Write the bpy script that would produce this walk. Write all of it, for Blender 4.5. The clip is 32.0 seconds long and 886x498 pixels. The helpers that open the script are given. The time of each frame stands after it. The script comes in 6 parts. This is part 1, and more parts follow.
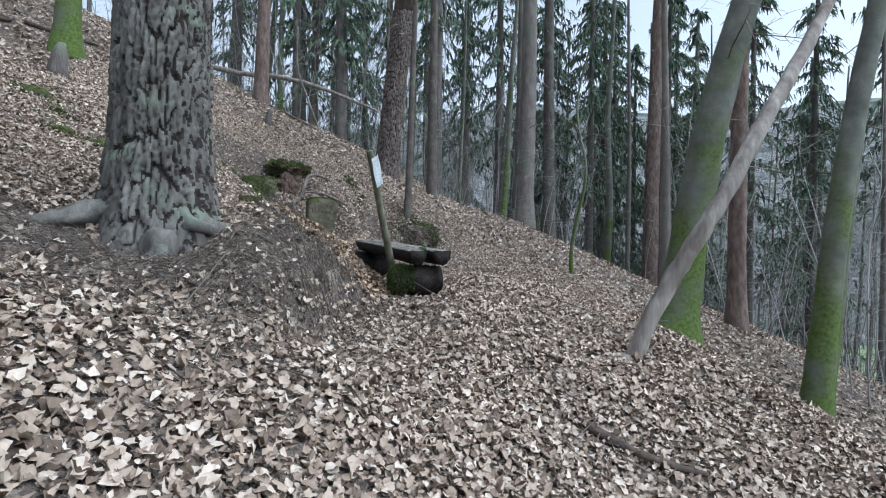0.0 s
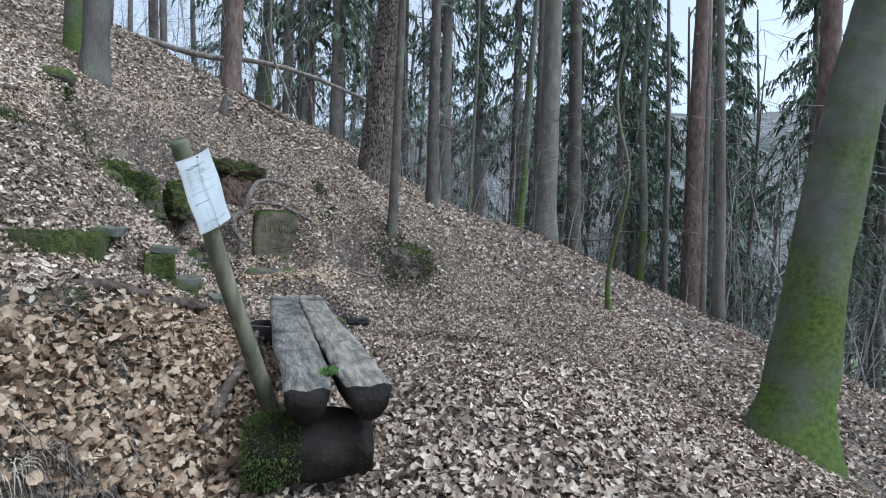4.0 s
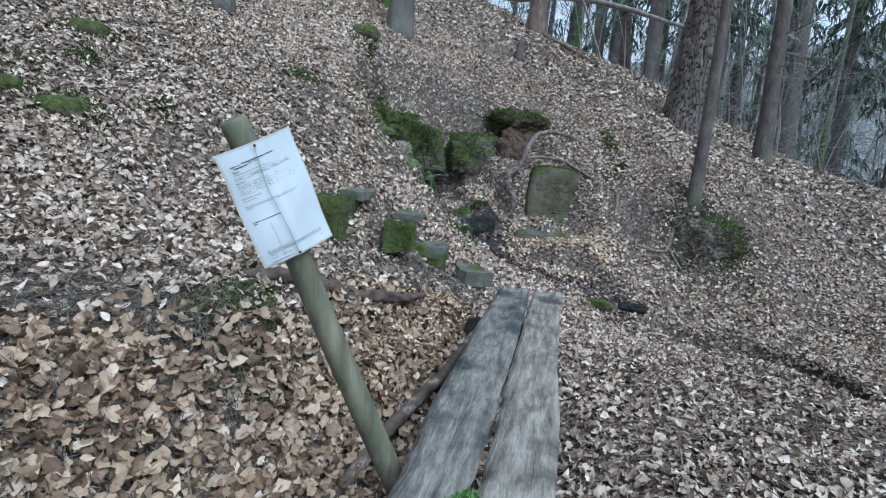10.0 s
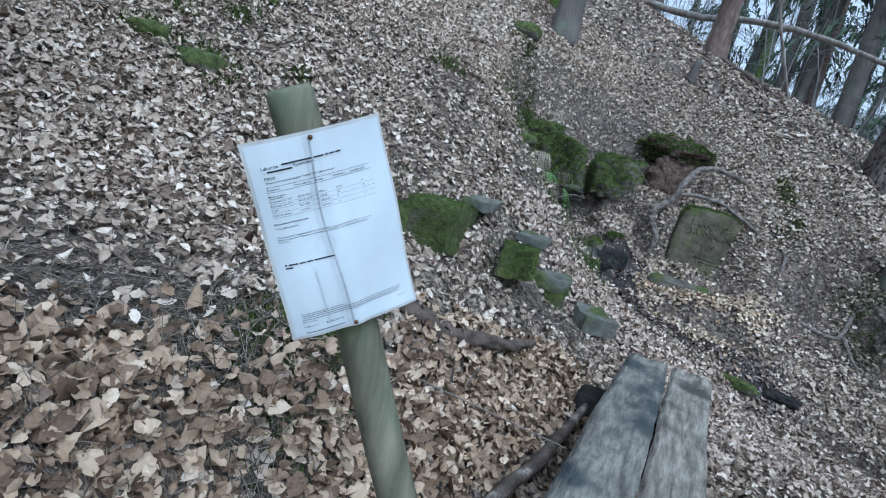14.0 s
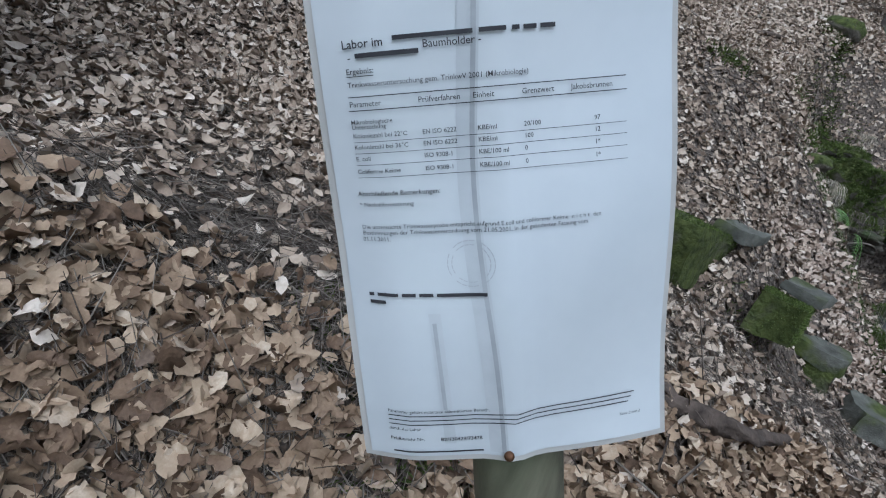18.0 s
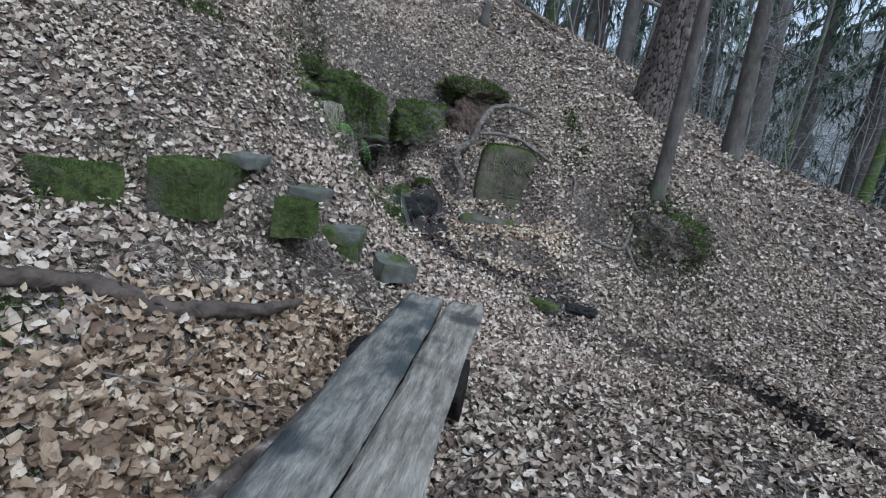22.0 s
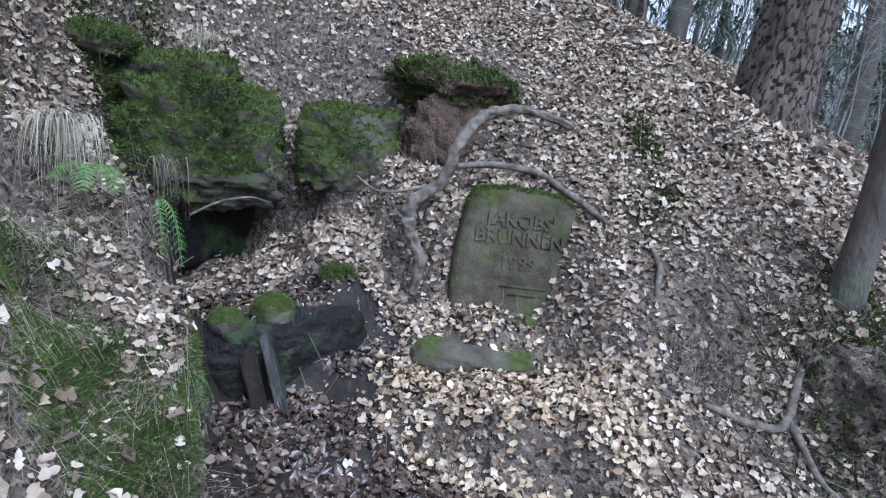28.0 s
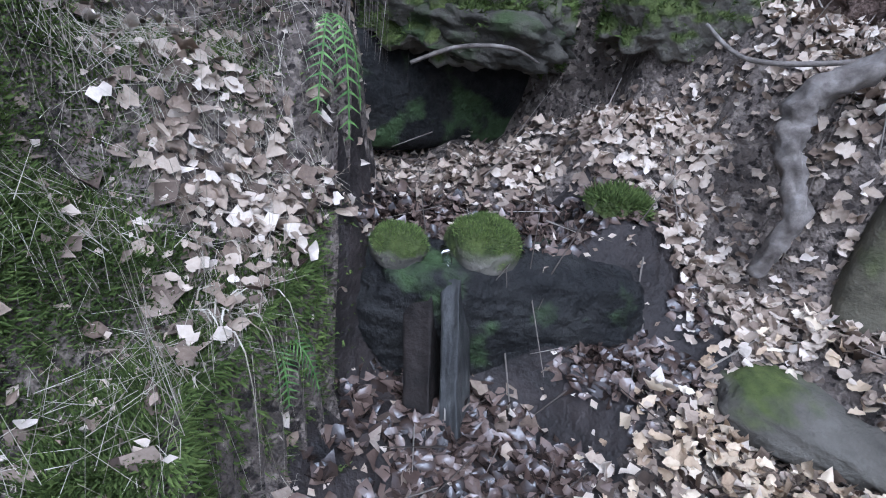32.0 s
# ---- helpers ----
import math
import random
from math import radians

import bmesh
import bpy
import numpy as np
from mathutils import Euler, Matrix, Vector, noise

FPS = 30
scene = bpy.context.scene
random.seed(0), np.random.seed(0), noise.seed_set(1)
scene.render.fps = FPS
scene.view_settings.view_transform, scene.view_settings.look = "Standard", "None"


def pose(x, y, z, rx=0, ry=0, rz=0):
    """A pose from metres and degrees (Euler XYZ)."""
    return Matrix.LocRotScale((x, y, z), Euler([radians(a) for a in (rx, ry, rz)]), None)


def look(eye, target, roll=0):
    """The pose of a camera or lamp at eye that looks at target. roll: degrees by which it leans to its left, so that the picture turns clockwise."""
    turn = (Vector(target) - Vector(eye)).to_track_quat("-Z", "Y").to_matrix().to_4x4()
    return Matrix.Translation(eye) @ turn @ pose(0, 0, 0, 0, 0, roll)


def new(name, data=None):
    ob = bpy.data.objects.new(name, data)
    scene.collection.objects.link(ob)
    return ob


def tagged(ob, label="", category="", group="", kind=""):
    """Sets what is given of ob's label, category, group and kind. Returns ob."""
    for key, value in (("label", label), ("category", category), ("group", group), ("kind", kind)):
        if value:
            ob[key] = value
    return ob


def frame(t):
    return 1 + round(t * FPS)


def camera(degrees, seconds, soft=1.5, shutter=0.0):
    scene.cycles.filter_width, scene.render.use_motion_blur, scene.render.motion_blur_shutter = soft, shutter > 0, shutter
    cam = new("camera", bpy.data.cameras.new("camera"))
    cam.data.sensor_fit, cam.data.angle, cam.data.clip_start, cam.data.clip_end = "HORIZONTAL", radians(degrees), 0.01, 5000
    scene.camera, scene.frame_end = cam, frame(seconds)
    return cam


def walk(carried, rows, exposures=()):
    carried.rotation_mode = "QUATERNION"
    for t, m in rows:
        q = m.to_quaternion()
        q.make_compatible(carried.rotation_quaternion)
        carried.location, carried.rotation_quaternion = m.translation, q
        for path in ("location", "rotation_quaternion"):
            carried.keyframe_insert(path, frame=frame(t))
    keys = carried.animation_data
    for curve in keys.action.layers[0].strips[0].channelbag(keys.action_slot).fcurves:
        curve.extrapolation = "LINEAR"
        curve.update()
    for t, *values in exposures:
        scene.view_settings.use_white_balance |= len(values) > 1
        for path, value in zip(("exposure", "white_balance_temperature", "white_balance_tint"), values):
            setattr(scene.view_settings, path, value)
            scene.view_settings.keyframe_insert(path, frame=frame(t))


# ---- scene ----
# ================= camera and walk =================
cam = camera(79.0, 32.0, 1.1)
ROWS = [
    (0, 0.083, 0.089, 2.174, 88.70, -0.59, 1.35),
    (0.5, 0.091, 0.475, 2.262, 88.39, -0.38, 0.42),
    (1, 0.129, 0.872, 2.305, 89.15, 0.11, 0.23),
    (1.5, 0.164, 1.211, 2.338, 89.65, -0.23, -0.24),
    (2, 0.168, 1.602, 2.384, 89.45, 0.20, -2.12),
    (2.5, 0.189, 1.944, 2.413, 89.48, 0.11, -3.97),
    (4.5, 0.388, 3.379, 2.695, 88.38, -1.83, 7.75),
    (5, 0.406, 3.578, 2.753, 89.37, -2.83, 13.02),
    (5.5, 0.390, 3.816, 2.830, 89.99, -4.31, 18.30),
    (6, 0.377, 4.013, 2.816, 89.76, -5.09, 22.79),
    (6.5, 0.370, 4.093, 2.860, 88.04, -5.35, 28.02),
    (7, 0.394, 4.150, 2.865, 86.92, -5.15, 33.03),
    (7.5, 0.369, 4.184, 2.864, 86.12, -4.87, 35.73),
    (8, 0.344, 4.199, 2.858, 85.74, -4.73, 36.49),
    (8.5, 0.346, 4.200, 2.854, 85.48, -4.51, 36.20),
    (9, 0.362, 4.203, 2.858, 85.07, -3.98, 35.97),
    (9.5, 0.383, 4.223, 2.868, 83.78, -3.59, 35.87),
    (10, 0.379, 4.231, 2.874, 81.29, -3.75, 35.11),
    (10.5, 0.379, 4.231, 2.864, 78.89, -3.54, 34.45),
    (11, 0.398, 4.224, 2.801, 77.69, -3.40, 34.08),
    (11.5, 0.391, 4.232, 2.856, 76.99, -3.36, 33.91),
    (12, 0.390, 4.245, 2.862, 77.49, -4.57, 34.66),
    (12.5, 0.367, 4.289, 2.864, 78.39, -6.31, 36.70),
    (13, 0.279, 4.391, 2.867, 79.64, -8.07, 39.57),
    (13.5, 0.105, 4.552, 2.874, 80.23, -9.92, 43.62),
    (14, -0.011, 4.642, 2.916, 79.55, -13.41, 49.24),
    (14.5, -0.134, 4.748, 2.927, 77.90, -14.89, 59.57),
    (15, -0.212, 4.804, 2.917, 76.57, -16.48, 67.78),
    (15.5, -0.265, 4.827, 2.903, 75.41, -15.84, 72.47),
    (17.5, -0.380, 4.896, 2.843, 72.09, -19.43, 75.30),
    (18, -0.378, 4.896, 2.845, 71.90, -19.78, 75.15),
    (18.5, -0.372, 4.894, 2.850, 72.10, -19.51, 74.91),
    (19, -0.343, 4.888, 2.862, 72.85, -18.25, 74.01),
    (19.5, -0.302, 4.888, 2.871, 73.70, -17.27, 71.82),
    (20, -0.246, 4.889, 2.880, 74.74, -14.43, 67.55),
    (20.5, -0.152, 4.909, 2.872, 75.82, -10.90, 60.94),
    (21, -0.057, 4.892, 2.898, 75.08, -11.07, 50.25),
    (21.5, 0.082, 4.840, 2.902, 76.41, -9.05, 38.84),
    (22, 0.209, 5.108, 2.897, 78.80, -7.99, 32.05),
    (22.5, 0.329, 5.439, 2.903, 81.00, -6.98, 29.10),
    (23, 0.314, 5.720, 2.957, 82.50, -6.62, 26.97),
    (23.5, 0.275, 6.026, 3.006, 83.30, -5.44, 26.61),
    (24, 0.199, 6.323, 3.021, 82.79, -4.78, 27.70),
    (24.5, 0.091, 6.646, 3.070, 81.93, -5.86, 30.09),
    (25, -0.050, 6.947, 3.099, 82.22, -5.27, 30.51),
    (25.5, -0.223, 7.221, 3.132, 82.41, -4.54, 30.04),
    (27.5, -1.101, 8.160, 3.240, 78.12, -5.79, 32.11),
    (28, -1.253, 8.373, 3.192, 79.01, -6.57, 34.82),
    (28.5, -1.397, 8.558, 3.152, 78.96, -7.84, 39.02),
    (29, -1.562, 8.719, 3.120, 78.45, -8.52, 40.89),
    (29.5, -1.725, 8.876, 3.074, 78.04, -8.40, 42.28),
    (30, -1.863, 9.061, 2.990, 77.58, -7.84, 49.15),
    (30.5, -1.998, 9.214, 2.961, 75.21, -8.16, 58.58),
    (31, -2.057, 9.272, 2.945, 72.25, -8.23, 64.41),
    (31.5, -2.112, 9.314, 2.933, 67.90, -8.61, 67.51),
    (32, -2.149, 9.350, 2.930, 63.50, -9.85, 68.63),
]
walk(cam, [(t, pose(x, y, z, rx, ry, rz)) for t, x, y, z, rx, ry, rz in ROWS], [(0, 0.83, 5300, 5), (5, 0.81, 5230, 5), (9, 0.76, 5000, 2), (13, 0.74, 4900, 2), (15, 0.62, 4750, 2), (18, 0.27, 5300, 7), (20, 0.15, 5100, 5), (21, 0.25, 4850, 2), (22, 0.5, 5050, 4), (25, 0.84, 5000, 5), (28, 1.0, 4960, 8), (30, 1.06, 4960, 12), (32, 1.1, 4900, 13)])

# ================= sky, sun, exposure =================
world = bpy.data.worlds.new("overcast")
world.use_nodes = True
scene.world = world
wn = world.node_tree.nodes
sky = wn.new("ShaderNodeTexSky")
sky.sky_type, sky.sun_disc = "NISHITA", False
sky.sun_elevation, sky.sun_rotation = radians(52), radians(110)
sky.air_density, sky.dust_density, sky.ozone_density = 1.0, 4.0, 1.0
pale = wn.new("ShaderNodeHueSaturation")
pale.inputs["Saturation"].default_value, pale.inputs["Value"].default_value = 0.2, 1.0
world.node_tree.links.new(sky.outputs["Color"], pale.inputs["Color"])
world.node_tree.links.new(pale.outputs["Color"], wn["Background"].inputs["Color"])
wn["Background"].inputs["Strength"].default_value = 0.15
sun = new("sun", bpy.data.lights.new("sun", "SUN"))
sun.data.energy, sun.data.angle, sun.data.color = 0.5, radians(40), (1.0, 0.98, 0.95)
sun.matrix_world = look((26, -3, 38), (0, 6, 2))

# ================= terrain plan =================
XK = np.array([-16, -9, -6, -4, -2.8, -1.9, -1.3, -0.7, 0.6, 2.5, 6, 14.0])
STATIONS = [
    (-6, "8.5 5.0 3.45 2.4 1.75 1.25 .9 .6 .1 -.75 -2.1 -5.1"),
    (0, "9.2 5.3 3.75 2.85 2.3 1.9 1.6 1.22 .62 .05 -1.15 -4.5"),
    (3, "9.55 5.4 3.9 2.95 2.4 2.02 1.86 1.62 1.12 .7 -.8 -4.2"),
    (5.5, "9.85 5.5 4.2 3.2 2.65 2.4 2.2 1.6 1.56 1.05 -.74 -4"),
    (8, "10.15 5.6 4.45 3.6 2.6 1.95 1.65 1.56 1.57 1.1 -.75 -3.7"),
    (10.5, "10.5 6.35 5.1 3.3 2.1 1.75 1.52 1.3 1.2 1.0 -.26 -3.4"),
    (13, "10.8 7.1 5.45 4.4 4.05 3.6 3.25 2.95 1.95 1.33 .2 -2.95"),
    (17, "11.3 7.8 6.25 5.36 4.76 4.13 3.82 3.43 2.9 2.18 .8 -2.5"),
    (20, "11.3 8.0 6.4 5.5 4.9 4.4 4.05 3.7 3.2 2.6 1.0 -2.8"),
    (26, "10.0 6.6 5.1 4.3 3.7 3.1 2.8 2.4 1.9 1.2 -.4 -4"),
    (42, "5.0 2.0 .5 -.5 -1.2 -2 -2.3 -2.7 -3.2 -4 -5.5 -8"),
]
YK = np.array([s[0] for s in STATIONS], float)
HK = np.array([[float(v) for v in s[1].split()] for s in STATIONS])


def weights(K, v):
    """Smooth (Hermite) weights of the knots K for the places v."""
    v = np.clip(v, K[0], K[-1] - 1e-6)
    j = np.clip(np.searchsorted(K, v, side="right") - 1, 0, len(K) - 2)
    h = K[j + 1] - K[j]
    s = (v - K[j]) / h
    W = np.zeros((len(v), len(K)))
    r = np.arange(len(v))
    W[r, j] += 2 * s**3 - 3 * s**2 + 1
    W[r, j + 1] += -2 * s**3 + 3 * s**2
    for i, c in ((j, (s**3 - 2 * s**2 + s) * h), (j + 1, (s**3 - s**2) * h)):
        a, b = np.maximum(i - 1, 0), np.minimum(i + 1, len(K) - 1)
        W[r, b] += c / (K[b] - K[a])
        W[r, a] -= c / (K[b] - K[a])
    return W


def smooth(a, b, v):
    u = np.clip((v - a) / (b - a), 0, 1)
    return u * u * (3 - 2 * u)


def bump(x, y, cx, cy, rx, ry=None, turn=0.0):
    """A soft mound of height 1."""
    c, s = math.cos(radians(turn)), math.sin(radians(turn))
    u, v = (x - cx) * c + (y - cy) * s, -(x - cx) * s + (y - cy) * c
    return np.exp(-((u / rx) ** 2) - (v / (ry or rx)) ** 2)


def seg(x, y, *pts):
    """The distance from a broken line."""
    d = np.full(np.shape(x), 1e9)
    for (ax, ay), (bx, by) in zip(pts, pts[1:]):
        ux, uy = bx - ax, by - ay
        t = np.clip(((x - ax) * ux + (y - ay) * uy) / (ux * ux + uy * uy), 0, 1)
        d = np.minimum(d, np.hypot(x - ax - t * ux, y - ay - t * uy))
    return d


def wave(x, y, k, ph):
    return np.sin(k * x + ph) * np.cos(k * 0.83 * y + 2.1 * ph) + 0.6 * np.sin(k * 1.9 * (0.7 * x + 0.7 * y) + 3.3 * ph)


STREAM = ((-2.9, 9.9), (-2.5, 10.0), (-2.1, 10.2), (-1.3, 10.35), (-0.6, 10.4))


DITCH = ((-0.9, 10.45), (0.0, 10.4), (0.5, 10.15), (0.9, 9.65), (1.5, 9.2), (2.2, 8.7), (3.0, 8.1))
SPRING = np.array([
    (-3.65, 9.3, 2.68), (-3.4, 9.45, 2.46), (-3.1, 9.1, 2.4), (-3.02, 9.2, 2.26), (-2.85, 9.32, 1.85), (-2.62, 9.25, 1.82), (-2.3, 9.25, 1.74), (-3.3, 9.5, 2.4),
    (-3.15, 9.85, 1.88), (-2.9, 9.75, 1.77), (-2.55, 9.75, 1.68), (-2.85, 10.08, 1.82), (-2.4, 10.1, 1.7), (-2.0, 10.2, 1.63),
    (-3.6, 9.95, 2.27), (-3.5, 10.25, 2.27), (-3.85, 10.05, 2.27), (-3.9, 10.4, 2.36), (-4.25, 10.0, 2.16), (-4.3, 10.4, 2.2), (-4.65, 10.2, 2.12), (-4.5, 10.6, 2.3), (-4.2, 10.75, 2.55),
    (-4.35, 9.6, 3.05), (-3.95, 9.62, 2.85), (-4.2, 9.3, 3.1), (-5.0, 9.9, 3.3), (-5.0, 10.6, 3.4), (-4.5, 11.05, 3.2), (-4.0, 11.3, 3.2), (-3.1, 9.56, 1.92), (-2.75, 9.52, 1.8),
    (-3.0, 10.5, 2.02), (-2.75, 10.6, 1.95), (-2.4, 10.75, 1.96), (-3.15, 10.8, 2.2), (-3.4, 10.65, 2.4), (-3.65, 10.8, 2.6),
    (-2.75, 11.15, 2.22), (-2.35, 11.45, 2.2), (-2.1, 11.1, 2.0), (-3.25, 11.25, 2.85), (-3.55, 11.3, 3.05), (-2.95, 11.75, 3.0), (-2.4, 12.0, 3.15),
])


def ledge_edge(x, y):
    """How far y lies beyond the edge of the mossy ledge."""
    return y - np.interp(x, [-3.9, -3.28, -3.1, -2.97, -2.83, -2.6], [9.77, 9.61, 9.55, 9.4, 9.35, 9.3]) - 0.015 * np.sin(31 * x)


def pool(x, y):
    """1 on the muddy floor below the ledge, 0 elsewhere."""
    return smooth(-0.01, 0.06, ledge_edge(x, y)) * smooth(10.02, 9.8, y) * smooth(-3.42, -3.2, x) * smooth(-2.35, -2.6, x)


def ground_np(x, y):
    x, y = np.asarray(x, float), np.asarray(y, float)
    z = np.einsum("ni,ij,nj->n", weights(YK, y), HK, weights(XK, x))
    z = z - np.maximum(x - 14, 0) * 0.35 * (x < 24) - 3.5 * (x >= 24) + np.maximum(-16 - x, 0) * 0.25
    z = z - np.maximum(-6 - y, 0) * 0.08
    far = smooth(40, 60, np.hypot(x, y - 8)) * (x > -10)
    z = z * (1 - far) + np.maximum(-8.5, z) * far
    # the shallow wet runnel below the spring
    z = z - 0.16 * np.exp(-((seg(x, y, *STREAM) / 0.22) ** 2))
    # the cut bank beside the notice post
    w = smooth(2.5, 3.3, y) * smooth(5.0, 4.4, y)
    edge = -0.8 - 0.07 * np.sin(5 * y) - 0.04 * np.sin(13 * y)
    z = z + w * (0.22 * smooth(edge + 0.06, edge - 0.08, x) * smooth(-2.3, -1.2, x) - 0.12 * smooth(edge - 0.05, edge + 0.15, x) * smooth(0.2, -0.4, x))
    # the spring's hollow, from its spot heights
    near = (np.hypot((x + 3.4) / 1.9, (y - 10.35) / 1.55) < 1.0)
    if near.any():
        d2 = (x[near][:, None] - SPRING[:, 0]) ** 2 + (y[near][:, None] - SPRING[:, 1]) ** 2
        w = np.exp(-d2 / 0.024) + 1e-9 / (0.01 + d2)
        local = (w * SPRING[:, 2]).sum(1) / w.sum(1)
        k = smooth(1.0, 0.78, np.hypot((x[near] + 3.4) / 1.9, (y[near] - 10.35) / 1.55))
        z[near] = z[near] * (1 - k) + local * k
    m = pool(x, y)
    z = z * (1 - m) + np.minimum(z, 1.86) * m
    e = ledge_edge(x, y)
    m = smooth(0.01, -0.05, e) * smooth(-0.5, -0.2, e) * smooth(-2.66, -2.78, x) * smooth(-3.55, -3.3, x)
    z = z * (1 - m) + (2.26 + 0.2 * (-2.85 - x)) * m
    # the mossy mound below the thin spruce and the washed-out ditch across the path
    z = z + 0.1 * bump(x, y, -0.95, 11.95, 0.55, 0.4) - 0.15 * bump(x, y, -0.95, 11.4, 0.6, 0.22)
    # the washed-out foot of the big pine
    z = z - 0.2 * bump(x, y, -1.72, 3.36, 0.32, 0.24) - 0.08 * bump(x, y, -2.4, 3.3, 0.3, 0.25)
    z = z - 0.46 * np.exp(-((seg(x, y, *DITCH) / 0.15) ** 4)) * smooth(-1.2, 0.3, x)
    # the hollow trodden beside the old steps
    z = z - 0.36 * np.exp(-((seg(x, y, (-3.25, 6.4), (-2.5, 6.9)) / 0.33) ** 2)) - 0.16 * np.exp(-((seg(x, y, (-2.85, 6.3), (-2.45, 6.6)) / 0.25) ** 2)) - 0.25 * np.exp(-((seg(x, y, (-2.25, 7.4), (-2.3, 8.0), (-2.0, 8.35)) / 0.28) ** 2))
    # the undercut below the root in the bank
    z = z - 0.13 * np.exp(-((seg(x, y, (-1.42, 5.75), (-1.3, 6.2), (-1.38, 6.6)) / 0.13) ** 2))
    # the steep flank below the ledge's leafy top, and the low back of the spring hollow
    z = z + 0.1 * bump(x, y, -3.12, 8.62, 0.28, 0.26) - 0.12 * bump(x, y, -2.55, 8.6, 0.24, 0.24) - 0.26 * bump(x, y, -4.3, 10.85, 0.28, 0.24, 40)
    # hummocks of moss on the ledge
    z = z + 0.07 * np.clip(wave(x, y, 7.3, 0.2), -0.3, 1) * bump(x, y, -3.05, 9.1, 0.5, 0.4)
    # unevenness
    z = z + 0.03 * wave(x, y, 2.1, 0.4) + 0.015 * wave(x, y, 5.3, 1.7) * (np.abs(x) < 12)
    return z


def ground(x, y):
    return float(ground_np(np.array([x]), np.array([y]))[0])


def part(name, bm, material, parent=None, label="", smooth_faces=True):
    """Links a bmesh as one mesh object under a thing."""
    me = bpy.data.meshes.new(name)
    if smooth_faces:
        for fc in bm.faces:
            fc.smooth = True
    bm.to_mesh(me)
    bm.free()
    me.materials.append(material)
    ob = new(name, me)
    if parent is not None:
        ob.parent = parent
    if label:
        ob["label"] = label
    return ob


def data_part(name, verts, faces, material, parent=None, smooth_faces=True):
    me = bpy.data.meshes.new(name)
    me.from_pydata(verts, [], faces)
    if smooth_faces:
        me.polygons.foreach_set("use_smooth", [True] * len(me.polygons))
    me.materials.append(material)
    me.update()
    ob = new(name, me)
    if parent is not None:
        ob.parent = parent
    return ob


def thing(name, label, category, group="", at=(0, 0, 0)):
    ob = tagged(new(name), label, category, group)
    ob.matrix_world = Matrix.Translation(at)
    return ob


# ================= materials =================
def mat(name, ramp, rough=0.9, scale=8.0, detail=6.0, bumps=(), stretch=(1, 1, 1), island=0.0, spots=None, metal=0.0, spec=0.3, obj_random=0.0):
    """A procedural surface. ramp: (place, colour) stops on noise; bumps: (kind, scale, strength, distance); spots: (colour, scale, from, to) laid over."""
    m = bpy.data.materials.new(name)
    m.use_nodes = True
    nt = m.node_tree
    N, L = nt.nodes, nt.links
    b = N["Principled BSDF"]
    b.inputs["Roughness"].default_value = rough
    b.inputs["Metallic"].default_value = metal
    b.inputs["Specular IOR Level"].default_value = spec
    co = N.new("ShaderNodeTexCoord")
    mp = N.new("ShaderNodeMapping")
    mp.inputs["Scale"].default_value = stretch
    L.new(co.outputs["Object"], mp.inputs["Vector"])
    no = N.new("ShaderNodeTexNoise")
    no.inputs["Scale"].default_value, no.inputs["Detail"].default_value = scale, detail
    no.inputs["Roughness"].default_value = 0.65
    L.new(mp.outputs["Vector"], no.inputs["Vector"])
    fac = no.outputs["Fac"]
    if island or obj_random:
        g = N.new("ShaderNodeNewGeometry" if island else "ShaderNodeObjectInfo")
        mx = N.new("ShaderNodeMix")
        mx.inputs[0].default_value = island or obj_random
        L.new(fac, mx.inputs[2])
        L.new(g.outputs["Random Per Island" if island else "Random"], mx.inputs[3])
        fac = mx.outputs[0]
    cr = N.new("ShaderNodeValToRGB")
    while len(cr.color_ramp.elements) < len(ramp):
        cr.color_ramp.elements.new(0.5)
    for e, (p, c) in zip(cr.color_ramp.elements, ramp):
        e.position, e.color = p, (*c, 1)
    L.new(fac, cr.inputs["Fac"])
    colour = cr.outputs["Color"]
    if spots:
        for sc, s_scale, lo, hi in spots:
            n2 = N.new("ShaderNodeTexNoise")
            n2.inputs["Scale"].default_value, n2.inputs["Detail"].default_value = s_scale, 8.0
            L.new(co.outputs["Object"], n2.inputs["Vector"])
            r2 = N.new("ShaderNodeMapRange")
            r2.inputs["From Min"].default_value, r2.inputs["From Max"].default_value = lo, hi
            L.new(n2.outputs["Fac"], r2.inputs["Value"])
            m2 = N.new("ShaderNodeMix")
            m2.data_type = "RGBA"
            m2.inputs[7].default_value = (*sc, 1)
            L.new(r2.outputs["Result"], m2.inputs[0])
            L.new(colour, m2.inputs[6])
            colour = m2.outputs[2]
    L.new(colour, b.inputs["Base Color"])
    normal = None
    for kind, s_, strength, dist in bumps:
        if kind == "voronoi":
            t = N.new("ShaderNodeTexVoronoi")
            t.feature = "DISTANCE_TO_EDGE"
            t.inputs["Scale"].default_value = s_
            out = t.outputs["Distance"]
        else:
            t = N.new("ShaderNodeTexNoise")
            t.inputs["Scale"].default_value, t.inputs["Detail"].default_value = s_, 10.0
            out = t.outputs["Fac"]
        L.new(mp.outputs["Vector"], t.inputs["Vector"])
        bp = N.new("ShaderNodeBump")
        bp.inputs["Strength"].default_value, bp.inputs["Distance"].default_value = strength, dist
        L.new(out, bp.inputs["Height"])
        if normal is not None:
            L.new(normal, bp.inputs["Normal"])
        normal = bp.outputs["Normal"]
    if normal is not None:
        L.new(normal, b.inputs["Normal"])
    return m


